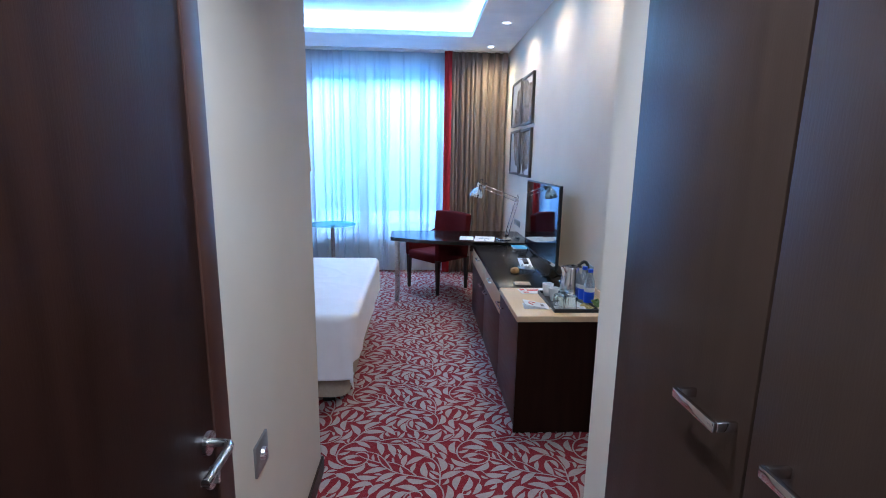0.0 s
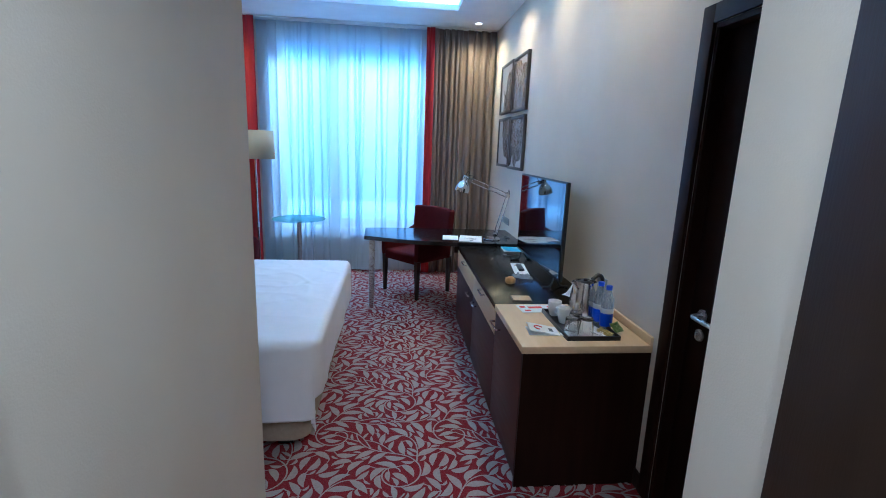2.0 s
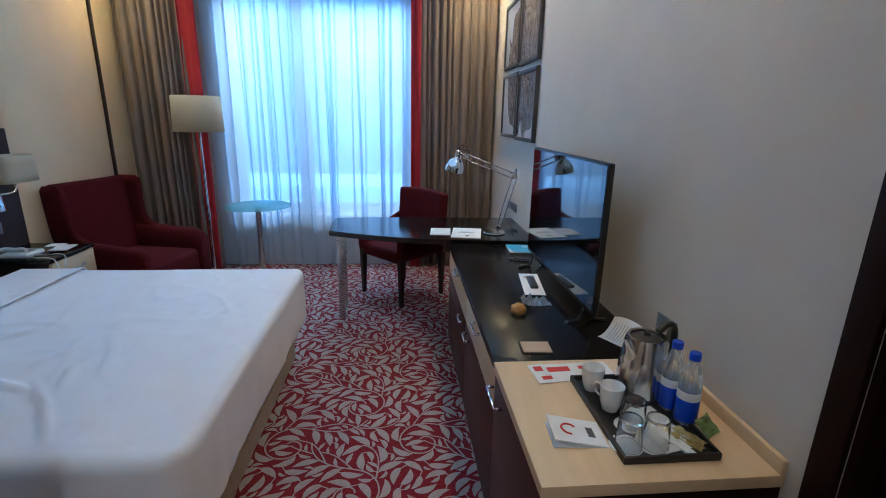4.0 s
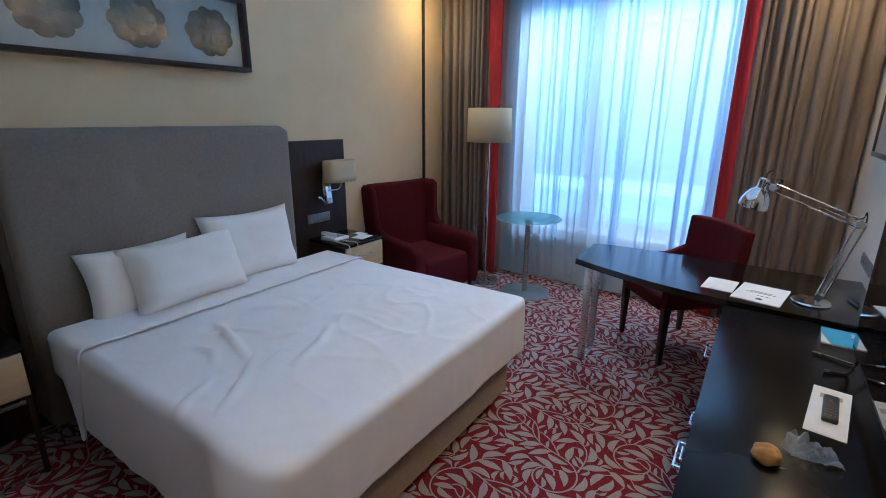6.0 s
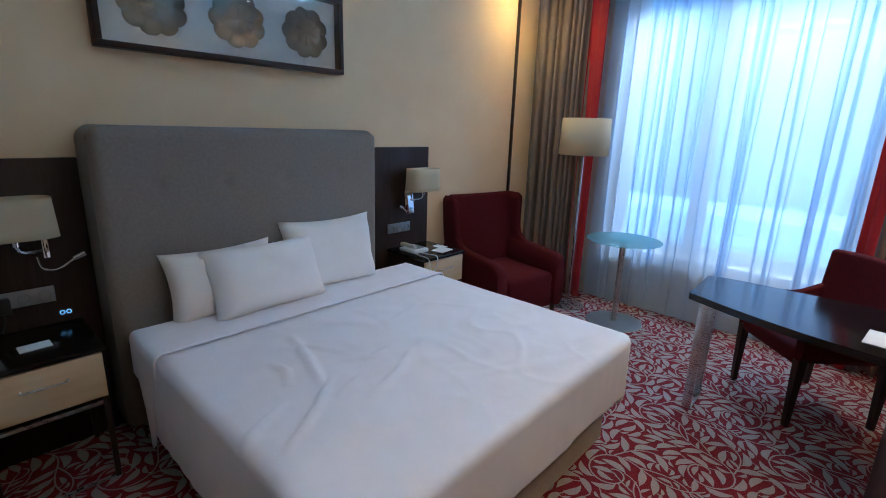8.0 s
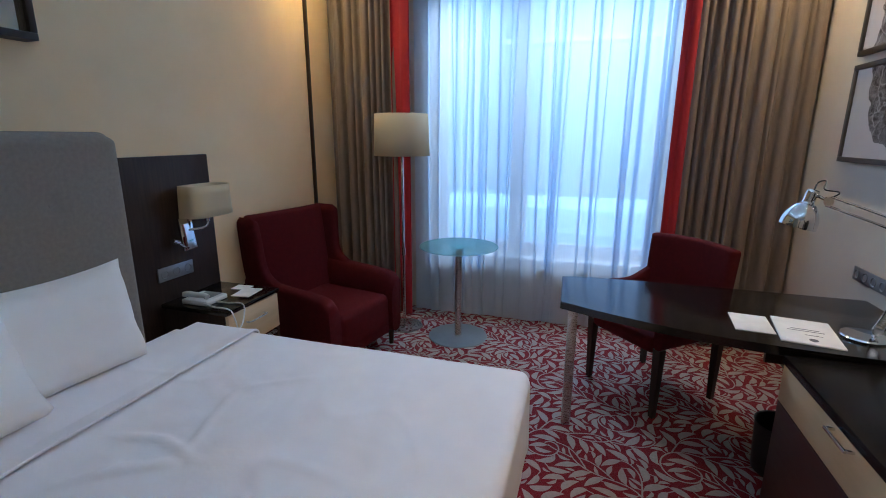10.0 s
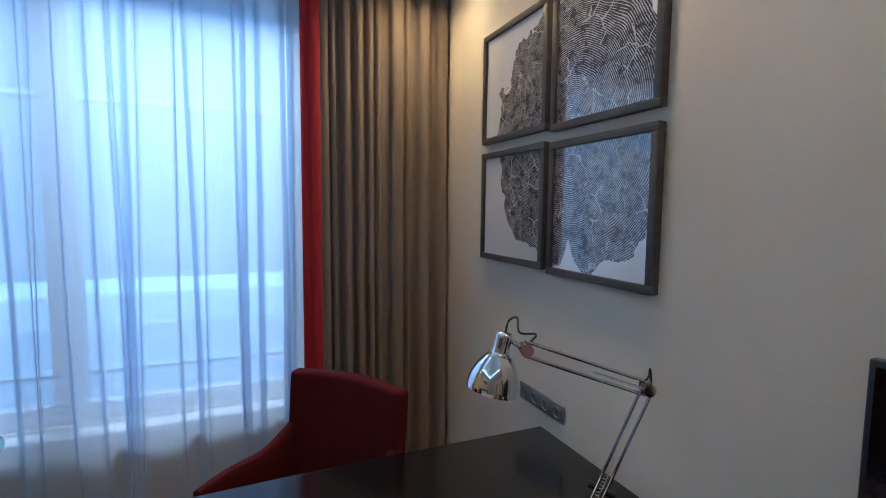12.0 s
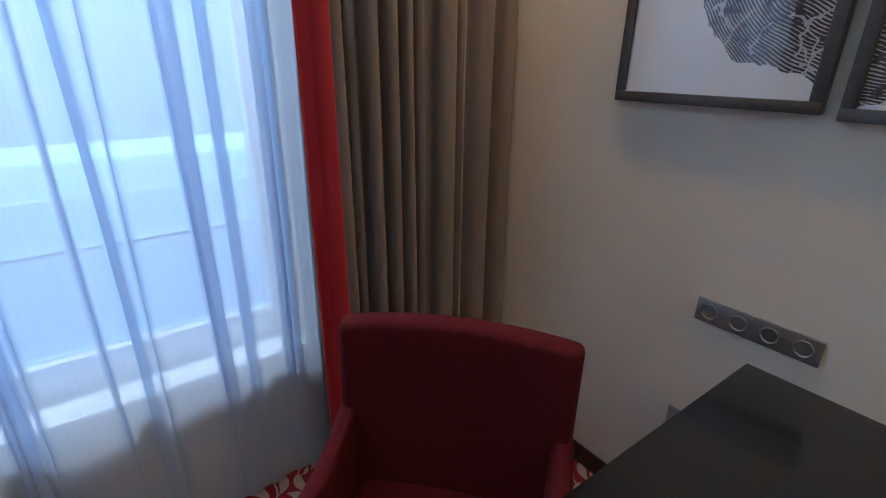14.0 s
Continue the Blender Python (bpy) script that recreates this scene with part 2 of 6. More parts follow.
def ring_print(name):
    """Ink print of a cut tree trunk: growth rings, cracks and a ragged rim on white paper."""
    m = bpy.data.materials.new(name)
    m.use_nodes = True
    n, ln = m.node_tree.nodes, m.node_tree.links
    p = n["Principled BSDF"]
    tc = n.new("ShaderNodeTexCoord")
    sep, cmb = n.new("ShaderNodeSeparateXYZ"), n.new("ShaderNodeCombineXYZ")
    ln.new(tc.outputs["Object"], sep.inputs[0])
    ln.new(sep.outputs[1], cmb.inputs[0])
    ln.new(sep.outputs[2], cmb.inputs[1])

    def noise_of(scale, detail=3.0):
        k = n.new("ShaderNodeTexNoise")
        k.inputs["Scale"].default_value, k.inputs["Detail"].default_value = scale, detail
        ln.new(cmb.outputs[0], k.inputs[0])
        return k

    def math_of(op, a, b):
        k = n.new("ShaderNodeMath")
        k.operation = op
        for i, s in enumerate((a, b)):
            if isinstance(s, (int, float)):
                k.inputs[i].default_value = s
            else:
                ln.new(s, k.inputs[i])
        return k.outputs[0]

    ln0 = n.new("ShaderNodeVectorMath")
    ln0.operation = "LENGTH"
    ln.new(cmb.outputs[0], ln0.inputs[0])
    sq = n.new("ShaderNodeSeparateXYZ")
    ln.new(cmb.outputs[0], sq.inputs[0])
    cube = [math_of("POWER", math_of("ABSOLUTE", sq.outputs[i], 0), 2.3) for i in (0, 1)]
    r = math_of("ADD", math_of("POWER", math_of("ADD", cube[0], cube[1]), 1 / 2.3), math_of("MULTIPLY", math_of("SUBTRACT", noise_of(5.5).outputs[0], 0.5), 0.24))
    dip = math_of("DIVIDE", math_of("ADD", sq.outputs[0], 0.03), 0.028)
    dip = math_of("DIVIDE", 0.13, math_of("ADD", 1.0, math_of("MULTIPLY", dip, dip)))
    r = math_of("ADD", r, math_of("MULTIPLY", dip, math_of("LESS_THAN", sq.outputs[1], -0.3)))
    r2 = math_of("ADD", ln0.outputs["Value"], math_of("MULTIPLY", math_of("SUBTRACT", noise_of(3.0, 2.0).outputs[0], 0.5), 0.10))
    r3 = math_of("ADD", r2, math_of("MULTIPLY", math_of("SUBTRACT", noise_of(14, 3.0).outputs[0], 0.5), 0.010))
    rings = math_of("SINE", math_of("MULTIPLY", r3, 840.0), 0)
    crack = noise_of(60, 7.0).outputs[0]
    patch = math_of("MULTIPLY", math_of("SUBTRACT", noise_of(20, 4.0).outputs[0], 0.5), 3.4)
    ink = math_of("GREATER_THAN", math_of("ADD", math_of("ADD", rings, patch), math_of("MULTIPLY", math_of("SUBTRACT", crack, 0.5), 2.6)), 0.50)
    vor = n.new("ShaderNodeTexVoronoi")
    vor.feature = "DISTANCE_TO_EDGE"
    vor.inputs["Scale"].default_value = 11.0
    warp = n.new("ShaderNodeVectorMath")
    warp.operation = "ADD"
    ln.new(cmb.outputs[0], warp.inputs[0])
    wn = noise_of(9, 3.0)
    wsc = n.new("ShaderNodeVectorMath")
    wsc.operation = "SCALE"
    wsc.inputs["Scale"].default_value = 0.10
    ln.new(wn.outputs["Color"], wsc.inputs[0])
    ln.new(wsc.outputs[0], warp.inputs[1])
    ln.new(warp.outputs[0], vor.inputs["Vector"])
    split = math_of("LESS_THAN", vor.outputs["Distance"], math_of("MULTIPLY", noise_of(13, 2.0).outputs[0], 0.05))
    split = math_of("MULTIPLY", split, math_of("GREATER_THAN", noise_of(7, 2.0).outputs[0], 0.52))
    ink = math_of("MAXIMUM", ink, split)
    rim = math_of("ADD", r, math_of("MULTIPLY", math_of("SUBTRACT", noise_of(40, 2.0).outputs[0], 0.5), 0.018))
    inside = math_of("LESS_THAN", rim, 0.515)
    paper = math_of("MAXIMUM", math_of("MULTIPLY", ink, 0.60), math_of("SUBTRACT", 1.0, inside))
    rp = n.new("ShaderNodeValToRGB")
    rp.color_ramp.elements[0].color, rp.color_ramp.elements[1].color = (0.025, 0.02, 0.022, 1), (0.66, 0.66, 0.67, 1)
    ln.new(paper, rp.inputs[0])
    ln.new(rp.outputs[0], p.inputs["Base Color"])
    p.inputs["Roughness"].default_value = 0.5
    p.inputs["Coat Weight"].default_value = 1.0
    p.inputs["Coat Roughness"].default_value = 0.02
    p.inputs["Coat IOR"].default_value = 1.8
    return m


M = dict(
    wall=mat("wall_paint", (0.645, 0.567, 0.468), (0.685, 0.607, 0.508), rough=0.75, scale=3, bump=0.12, bscale=240),
    wall_bed=mat("cream_wallcovering", (0.80, 0.575, 0.33), (0.84, 0.615, 0.365), rough=0.7, scale=4, bump=0.2, bscale=320),
    ceiling=mat("ceiling_paint", (0.76, 0.77, 0.78), rough=0.85, scale=3),
    carpet=mat("carpet_red_pile", (0.205, 0.006, 0.014), (0.275, 0.010, 0.021), rough=0.95, scale=60, bump=0.8, bscale=500, spec=0.1, sheen=0.1),
    leaf=mat("carpet_beige_pile", (0.41, 0.32, 0.30), (0.50, 0.395, 0.37), rough=0.95, scale=90, bump=0.8, bscale=500, spec=0.1),
    wood=mat("wenge_veneer", (0.026, 0.014, 0.010), (0.044, 0.024, 0.017), rough=0.42, spec=0.28, scale=5, stretch=(14, 14, 1), bump=0.1, bscale=30),
    door=mat("door_dark_veneer", (0.013, 0.0050, 0.0032), (0.020, 0.0078, 0.0048), rough=0.45, spec=0.10, scale=3, stretch=(8, 8, 0.8), bump=0.06, bscale=40),
    wardrobe=mat("wardrobe_veneer", (0.027, 0.0158, 0.0104), (0.035, 0.0208, 0.0138), rough=0.40, spec=0.22, scale=3, stretch=(8, 8, 0.8), bump=0.06, bscale=40),
    casing=mat("casing_brown_wood", (0.04, 0.015, 0.009), (0.058, 0.022, 0.013), rough=0.4, scale=4, stretch=(10, 10, 1)),
    black=mat("black_laminate", (0.006, 0.0055, 0.006), (0.009, 0.008, 0.0085), rough=0.15, scale=3, rvar=0.02, spec=0.62),
    blacktop=mat("black_worktop", (0.006, 0.0055, 0.006), (0.009, 0.008, 0.0085), rough=0.22, scale=3, rvar=0.03, spec=0.13),
    redwood=mat("redbrown_veneer", (0.050, 0.017, 0.015), (0.070, 0.025, 0.021), rough=0.42, spec=0.3, scale=4, stretch=(1, 1, 9)),
    beige=mat("maple_laminate", (0.63, 0.45, 0.255), (0.70, 0.515, 0.31), rough=0.4, scale=4, stretch=(6, 1, 6)),
    chrome=mat("chrome", (0.68, 0.68, 0.70), rough=0.06, metal=1.0, scale=20, rvar=0.03),
    steel=mat("brushed_steel", (0.55, 0.54, 0.53), rough=0.28, metal=1.0, scale=40, stretch=(1, 1, 20)),
    kettle=mat("polished_steel", (0.62, 0.60, 0.58), (0.64, 0.62, 0.60), rough=0.2, metal=1.0, scale=3, rvar=0.02),
    dulled=mat("satin_steel_plate", (0.29, 0.29, 0.29), rough=0.4, metal=0.8, scale=30),
    drape=mat("taupe_curtain_cloth", (0.198, 0.150, 0.121), (0.232, 0.178, 0.145), rough=0.8, scale=30, stretch=(8, 8, 0.6), bump=0.15, bscale=700, sheen=0.15),
    band=mat("red_curtain_cloth", (0.38, 0.007, 0.015), (0.44, 0.010, 0.020), rough=0.75, scale=30, stretch=(8, 8, 0.6), sheen=0.1),
    # white cloth; the blue of the daylight behind it is put into its see-through colour
    sheer=voile("daylight_tinted_voile", (0.94, 0.92, 0.95), 0.33, (0.66, 0.82, 0.98), 0.44),
    fabric=mat("burgundy_weave", (0.070, 0.0055, 0.008), (0.092, 0.008, 0.011), rough=0.9, scale=40, bump=0.35, bscale=600, spec=0.15),
    headcloth=mat("grey_headboard_weave", (0.225, 0.19, 0.155), (0.265, 0.225, 0.185), rough=0.85, scale=60, bump=0.4, bscale=700, sheen=0.1),
    linen=mat("white_cotton", (0.86, 0.83, 0.85), (0.90, 0.87, 0.89), rough=0.75, scale=8, bump=0.25, bscale=22, sheen=0.1),
    pillowcase=mat("white_pillow_cotton", (0.89, 0.85, 0.81), (0.92, 0.88, 0.84), rough=0.75, scale=8, bump=0.3, bscale=16, sheen=0.1),
    divan=mat("beige_divan_cloth", (0.36, 0.29, 0.22), (0.42, 0.34, 0.26), rough=0.85, scale=50, bump=0.3, bscale=600),
    shade=shade_mat("cream_lampshade", (0.79, 0.67, 0.46)),
    frost=voile("aqua_glass", (0.50, 0.82, 0.86), 0.68, (0.60, 0.89, 0.93)),
    # blue tint gives the view outside its cool daylight cast
    pane=glass("window_glass", (0.60, 0.82, 1.0), 0.0, 0.02),
    glazing=glass("picture_glass", (0.96, 0.98, 0.98), 0.0, 0.02),
    clear=solid_glass("drinking_glass"),
    bottle=voile("plastic_bottle", (0.74, 0.80, 0.88), 0.74, (0.85, 0.92, 1.0)),
    screen=mat("tv_screen", (0.006, 0.007, 0.009), rough=0.05, scale=2, rvar=0.01, coat=0.6),
    plastic=mat("black_plastic", (0.012, 0.012, 0.013), rough=0.35, scale=20),
    white=mat("white_plastic", (0.72, 0.71, 0.68), rough=0.4, scale=10),
    paper=mat("white_paper", (0.74, 0.74, 0.74), rough=0.7, scale=14),
    backing=mat("white_mount_board", (0.84, 0.85, 0.87), rough=0.6, scale=14),
    ink=mat("grey_ink", (0.10, 0.10, 0.11), rough=0.7, scale=30),
    greyprint=mat("pale_grey_ink", (0.36, 0.36, 0.38), rough=0.7, scale=30),
    ringlight=glow("blue_ring_light", (0.25, 0.62, 1.0), 0.5),
    redink=mat("red_ink", (0.55, 0.03, 0.03), rough=0.6, scale=30),
    blueprint=mat("blue_cover", (0.03, 0.30, 0.58), (0.08, 0.42, 0.68), rough=0.3, scale=9),
    blue=mat("blue_plastic", (0.01, 0.06, 0.55), rough=0.35, scale=20),
    ceramic=mat("white_ceramic", (0.78, 0.77, 0.75), rough=0.12, scale=10, rvar=0.02),
    bun=mat("baked_crust", (0.42, 0.20, 0.05), (0.60, 0.34, 0.11), rough=0.6, scale=30, bump=0.4, bscale=120),
    wrap=voile("cling_wrap", (0.62, 0.68, 0.78), 0.72, (0.92, 0.95, 1.0)),
    kraft=mat("tan_card", (0.45, 0.34, 0.24), rough=0.7, scale=12),
    green=mat("green_sachet", (0.12, 0.20, 0.05), (0.20, 0.28, 0.08), rough=0.35, scale=25),
    gold=mat("gold_foil", (0.45, 0.34, 0.12), rough=0.3, metal=0.7, scale=30),
    frame=mat("grey_frame_wood", (0.055, 0.048, 0.044), (0.075, 0.066, 0.060), rough=0.45, scale=6, stretch=(1, 8, 8), bump=0.1, bscale=60),
    prints=ring_print("tree_ring_print"),
    shell=mat("smoky_resin", (0.11, 0.085, 0.068), (0.30, 0.25, 0.21), rough=0.18, scale=9, coat=0.5),
    led=glow("cove_led", (0.46, 0.74, 1.0), 8.5),
    bulb=glow("downlight_glow", (1.0, 0.93, 0.82), 14.0),
    pvc=mat("white_window_frame", (0.72, 0.73, 0.74), rough=0.4, scale=8),
    # bluish cast of hazy daylight is mixed into the render and paving colours
    concrete=mat("hazy_blue_render", (0.32, 0.38, 0.46), (0.40, 0.46, 0.54), rough=0.9, scale=1.5, bump=0.3, bscale=20),
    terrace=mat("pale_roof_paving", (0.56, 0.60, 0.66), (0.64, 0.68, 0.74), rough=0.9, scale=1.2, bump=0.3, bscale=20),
    roofing=mat("white_roof_membrane", (0.86, 0.86, 0.86), (0.90, 0.90, 0.90), rough=0.8, scale=0.8),
    street=mat("asphalt", (0.045, 0.045, 0.047), (0.06, 0.06, 0.06), rough=0.9, scale=0.6),
    farglass=mat("far_window_glass", (0.30, 0.33, 0.36), rough=0.15, scale=1),
)

# ---------- setting ----------
XR, XL, YN, ZC = 0.02, -3.58, 0.62, 3.0
XC, YB = -1.665, -3.89          # corridor wall and bathroom wall
ZH = 2.42                       # corridor ceiling
YE = -6.75                      # entrance wall
WX0, WX1, WZ0, WZ1 = -2.66, -0.83, 0.52, 2.86

floor = solo("floor", box(B(), XL - 0.2, XR + 0.2, YE - 0.2, YN + 0.3, -0.25, 0.0), M["carpet"], (-1.8, -3, -0.25), "red fitted carpet with a beige leaf pattern", "floor", kind="structure")


def wall(name, boxes, m, label):
    bm = B()
    for b in boxes:
        box(bm, *b)
    c = boxes[0]
    return solo(name, bm, m, (c[0], c[2], 0), label, "wall", kind="structure")


DY0, DY1, DZ = -4.56, -3.70, 2.10      # connecting door opening
wall("wall_east", [(XR, XR + 0.2, DY1, YN + 0.4, 0, 3.3), (XR, XR + 0.2, YE, DY0, 0, 3.3), (XR, XR + 0.2, DY0, DY1, DZ, 3.3), (XR + 0.12, XR + 0.2, DY0, DY1, 0, DZ)], M["wall"], "plain off-white painted wall behind the television")
wall("wall_west", [(XL - 0.2, XL, YB - 0.2, YN + 0.4, 0, 3.3)], M["wall_bed"], "cream wallcovering behind the bed headboard")
wall("wall_north", [(XL, WX0, YN, YN + 0.3, 0, 3.3), (WX1, XR, YN, YN + 0.3, 0, 3.3), (WX0, WX1, YN, YN + 0.3, 0, WZ0), (WX0, WX1, YN, YN + 0.3, WZ1, 3.3)], M["wall"], "window wall with one tall opening")
BD0, BD1 = -6.02, -5.10                # bathroom door opening
wall("wall_bathroom", [(XL, XC, YB - 0.12, YB, 0, 3.3), (XC - 0.12, XC, BD1, YB - 0.12, 0, 3.3), (XC - 0.12, XC, YE, BD0, 0, 3.3), (XC - 0.12, XC, BD0, BD1, 2.12, 3.3)], M["wall"], "off-white painted corridor wall of the bathroom")
wall("wall_south", [(XC - 0.12, XR, YE - 0.2, YE, 0, 3.3)], M["wall"], "plain wall at the entrance end")
wall("wall_nib", [(-0.625, XR, -4.95, -4.77, 0, 3.3)], M["wall"], "off-white painted end of a partition wall")
wall("wall_bulkhead", [(XC, XR, YB - 0.10, YB - 0.02, ZH + 0.12, 3.3)], M["wall"], "plain wall above the corridor ceiling")

# ceilings: the room has a recess with a light cove
RX0, RX1, RY0, RY1 = -2.95, -0.56, -3.2, -0.28
bm = B()
for b in ((XL, RX0, YB, YN, ZC, ZC + 0.06), (RX1, XR, YB, YN, ZC, ZC + 0.06), (RX0, RX1, RY1, YN, ZC, ZC + 0.06), (RX0, RX1, YB, RY0, ZC, ZC + 0.06)):
    box(bm, *b)
box(bm, XL, XR, YB, YN, ZC + 0.22, ZC + 0.28)
e = 0.14
for b in ((RX0 - e - 0.02, RX0 - e, RY0 - e, RY1 + e, ZC + 0.06, ZC + 0.22), (RX1 + e, RX1 + e + 0.02, RY0 - e, RY1 + e, ZC + 0.06, ZC + 0.22), (RX0 - e, RX1 + e, RY1 + e, RY1 + e + 0.02, ZC + 0.06, ZC + 0.22), (RX0 - e, RX1 + e, RY0 - e - 0.02, RY0 - e, ZC + 0.06, ZC + 0.22)):
    box(bm, *b)
solo("ceiling", bm, M["ceiling"], (-1.8, -1.7, ZC), "white ceiling with a lit rectangular recess", "ceiling", kind="structure")
solo("ceiling_corridor", box(B(), XC - 0.12, XR, YE, YB - 0.02, ZH, ZH + 0.12), M["ceiling"], (-0.8, -5.3, ZH), "low white corridor ceiling", "ceiling", kind="structure")
led = thing("cove_light", (-1.75, -1.74, ZC + 0.06), "blue-white strip light hidden in the ceiling recess", "strip light")
for b in ((RX0 - 0.09, RX0 - 0.05, RY0, RY1), (RX1 + 0.05, RX1 + 0.09, RY0, RY1), (RX0, RX1, RY1 + 0.05, RY1 + 0.09), (RX0, RX1, RY0 - 0.09, RY0 - 0.05)):
    part("light_strip", box(B(), *b, ZC + 0.061, ZC + 0.085), M["led"], led)

# downlights
dl = None
for sx, sy, sz in [(x, y, ZC) for x, y in SPOTS] + [(x, y, ZH) for x, y in HALL]:
    if dl is None:
        dl = thing("downlight", (0, 0, 0), "small round recessed ceiling spotlight, switched on", "ceiling light", "ceiling downlights")
        part("rim", lathe(B(), [(0.030, -0.002), (0.033, -0.006), (0.046, -0.005), (0.048, 0.0)], seg=28), M["white"], dl)
        part("bulb", lathe(B(), [(0.001, -0.003), (0.029, -0.003), (0.030, -0.001), (0.001, -0.001)], seg=24), M["bulb"], dl)
        dl.location = (sx, sy, sz)
        first = dl
    else:
        copy_thing(first, pose(sx, sy, sz))

# skirting
bm = B()
for b in ((XR - 0.015, XR - 0.001, DY1 + 0.075, 0.56, 0.0, 0.085), (XL + 0.001, XL + 0.015, YB, 0.4, 0.0, 0.085), (XL, XC, YB + 0.001, YB + 0.015, 0, 0.085), (XC + 0.001, XC + 0.014, BD1 + 0.081, YB + 0.014, 0, 0.085), (-0.64, -0.627, -4.945, -4.775, 0, 0.085)):
    box(bm, *b, 0.003)
solo("baseboard", bm, M["wood"], (-1, -2, 0), "dark wood skirting board along the walls", "baseboard", kind="structure")

# window
win = thing("window_1", (WX0, YN, WZ0), "tall white-framed window behind a sheer curtain", "window", kind="structure")
wf = part("window_frame", B(), M["pvc"], win)
bm = B()
WY = YN + 0.12
MX = -1.95
for b in ((WX0 + 0.001, WX0 + 0.08, WZ0, WZ1), (WX1 - 0.08, WX1 - 0.001, WZ0, WZ1), (WX0 + 0.08, WX1 - 0.08, WZ0 + 0.03, WZ0 + 0.14), (WX0 + 0.08, WX1 - 0.08, WZ1 - 0.10, WZ1), (MX - 0.07, MX + 0.07, WZ0 + 0.14, WZ1 - 0.10)):
    box(bm, b[0], b[1], WY, WY + 0.07, b[2], b[3], 0.006)
bmesh.ops.translate(bm, vec=-ORIGIN[win], verts=bm.verts[:])
bm.to_mesh(wf.data)
bm.free()
for a, b in ((WX0 + 0.08, MX - 0.07), (MX + 0.07, WX1 - 0.08)):
    pn = part("pane", box(B(), a, b, WY + 0.03, WY + 0.038, WZ0 + 0.14, WZ1 - 0.10), M["pane"], win)
    pn.visible_shadow = False
part("window_board", box(B(), WX0 + 0.001, WX1 - 0.001, YN - 0.001, WY, WZ0 + 0.001, WZ0 + 0.026), M["pvc"], win)
part("window_sill", box(B(), WX0 - 0.03, WX1 + 0.03, YN - 0.026, YN - 0.001, 0.448, WZ0 + 0.026, 0.006), M["pvc"], win)

# outside: ground, lower roof, building across the street
solo("ground", box(B(), -400, 400, 6, 900, -8.2, -8.0), M["street"], (0, 30, -8.2), "grey asphalt ground outside", "ground", kind="structure")
annex = thing("annex_building", (-6, 14, -8), "low building with a white flat roof outside the window", "building")
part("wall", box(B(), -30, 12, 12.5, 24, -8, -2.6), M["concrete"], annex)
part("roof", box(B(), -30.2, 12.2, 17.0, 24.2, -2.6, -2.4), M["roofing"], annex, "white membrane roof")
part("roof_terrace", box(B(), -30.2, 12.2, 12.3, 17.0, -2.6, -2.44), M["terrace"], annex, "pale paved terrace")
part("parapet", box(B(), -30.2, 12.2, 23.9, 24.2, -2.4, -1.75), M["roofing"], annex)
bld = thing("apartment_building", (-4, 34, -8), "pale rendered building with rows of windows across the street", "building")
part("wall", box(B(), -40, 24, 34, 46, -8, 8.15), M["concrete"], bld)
part("roof", box(B(), -40.4, 24.4, 33.6, 46.4, 8.15, 8.45), M["pvc"], bld)
for cx, cz in ((-16, 10.4), (-11.2, 10.2), (-7.2, 10.6), (-0.4, 11.0), (5, 10.4)):
    part("chimney", box(B(), cx, cx + 1.3, 38, 39.2, 8.45, cz), M["concrete"], bld)
wdata = None
for r in range(4):
    for c in range(12):
        x, z = -31 + c * 3.6, -6.2 + r * 3.7
        if wdata is None:
            w0 = part("window", box(B(), x, x + 1.5, 33.93, 34.02, z, z + 1.9), M["farglass"], bld)
            wdata, wx, wz = w0.data, x, z
        else:
            o = new("window", wdata)
            o.parent = bld
            o.location = (x - wx, 0, z - wz)

# connecting door in the east wall
d = thing("door_1", (XR, DY1, 0), "closed dark wood connecting door with a steel lever handle", "door", kind="structure")
part("door_leaf", box(B(), XR + 0.055, XR + 0.095, DY0 + 0.002, DY1 - 0.002, 0.006, DZ - 0.002, 0.002), M["door"], d)
bm = B()
for y0, y1, z0, z1 in ((DY1, DY1 + 0.07, 0, DZ + 0.07), (DY0 - 0.07, DY0, 0, DZ + 0.07), (DY0, DY1, DZ, DZ + 0.07)):
    box(bm, XR - 0.018, XR - 0.001, y0, y1, z0, z1, 0.003)
for y0, y1, z0, z1 in ((DY1 - 0.02, DY1 - 0.001, 0, DZ - 0.021), (DY0 + 0.001, DY0 + 0.02, 0, DZ - 0.021), (DY0 + 0.001, DY1 - 0.001, DZ - 0.02, DZ - 0.001)):
    box(bm, XR - 0.001, XR + 0.054, y0, y1, z0, z1)
part("casing", bm, M["door"], d)


def lever(parent, x, y, z, out, along):
    """Lever handle on a wall of constant x: out is the side it stands out to, along the way its grip points in y."""
    bm = B()
    rod(bm, (x, y, z), (x + out * 0.008, y, z), 0.026, seg=28)
    tube(bm, smooth_path([(x, y, z), (x + out * 0.035, y, z), (x + out * 0.052, y + along * 0.012, z), (x + out * 0.055, y + along * 0.05, z), (x + out * 0.055, y + along * 0.135, z)], 5), 0.0095, 12)
    part("door_handle", bm, M["steel"], parent, "steel lever handle")
    bm = B()
    rod(bm, (x, y, z - 0.085), (x + out * 0.008, y, z - 0.085), 0.025, seg=28)
    box(bm, x + (0 if out > 0 else -0.022), x + (0.022 if out > 0 else 0), y - 0.005, y + 0.005, z - 0.098, z - 0.072, 0.002)
    part("thumb_turn", bm, M["steel"], parent, "round steel lock rose")


lever(d, XR + 0.055, DY1 - 0.10, 0.965, -1, -1)

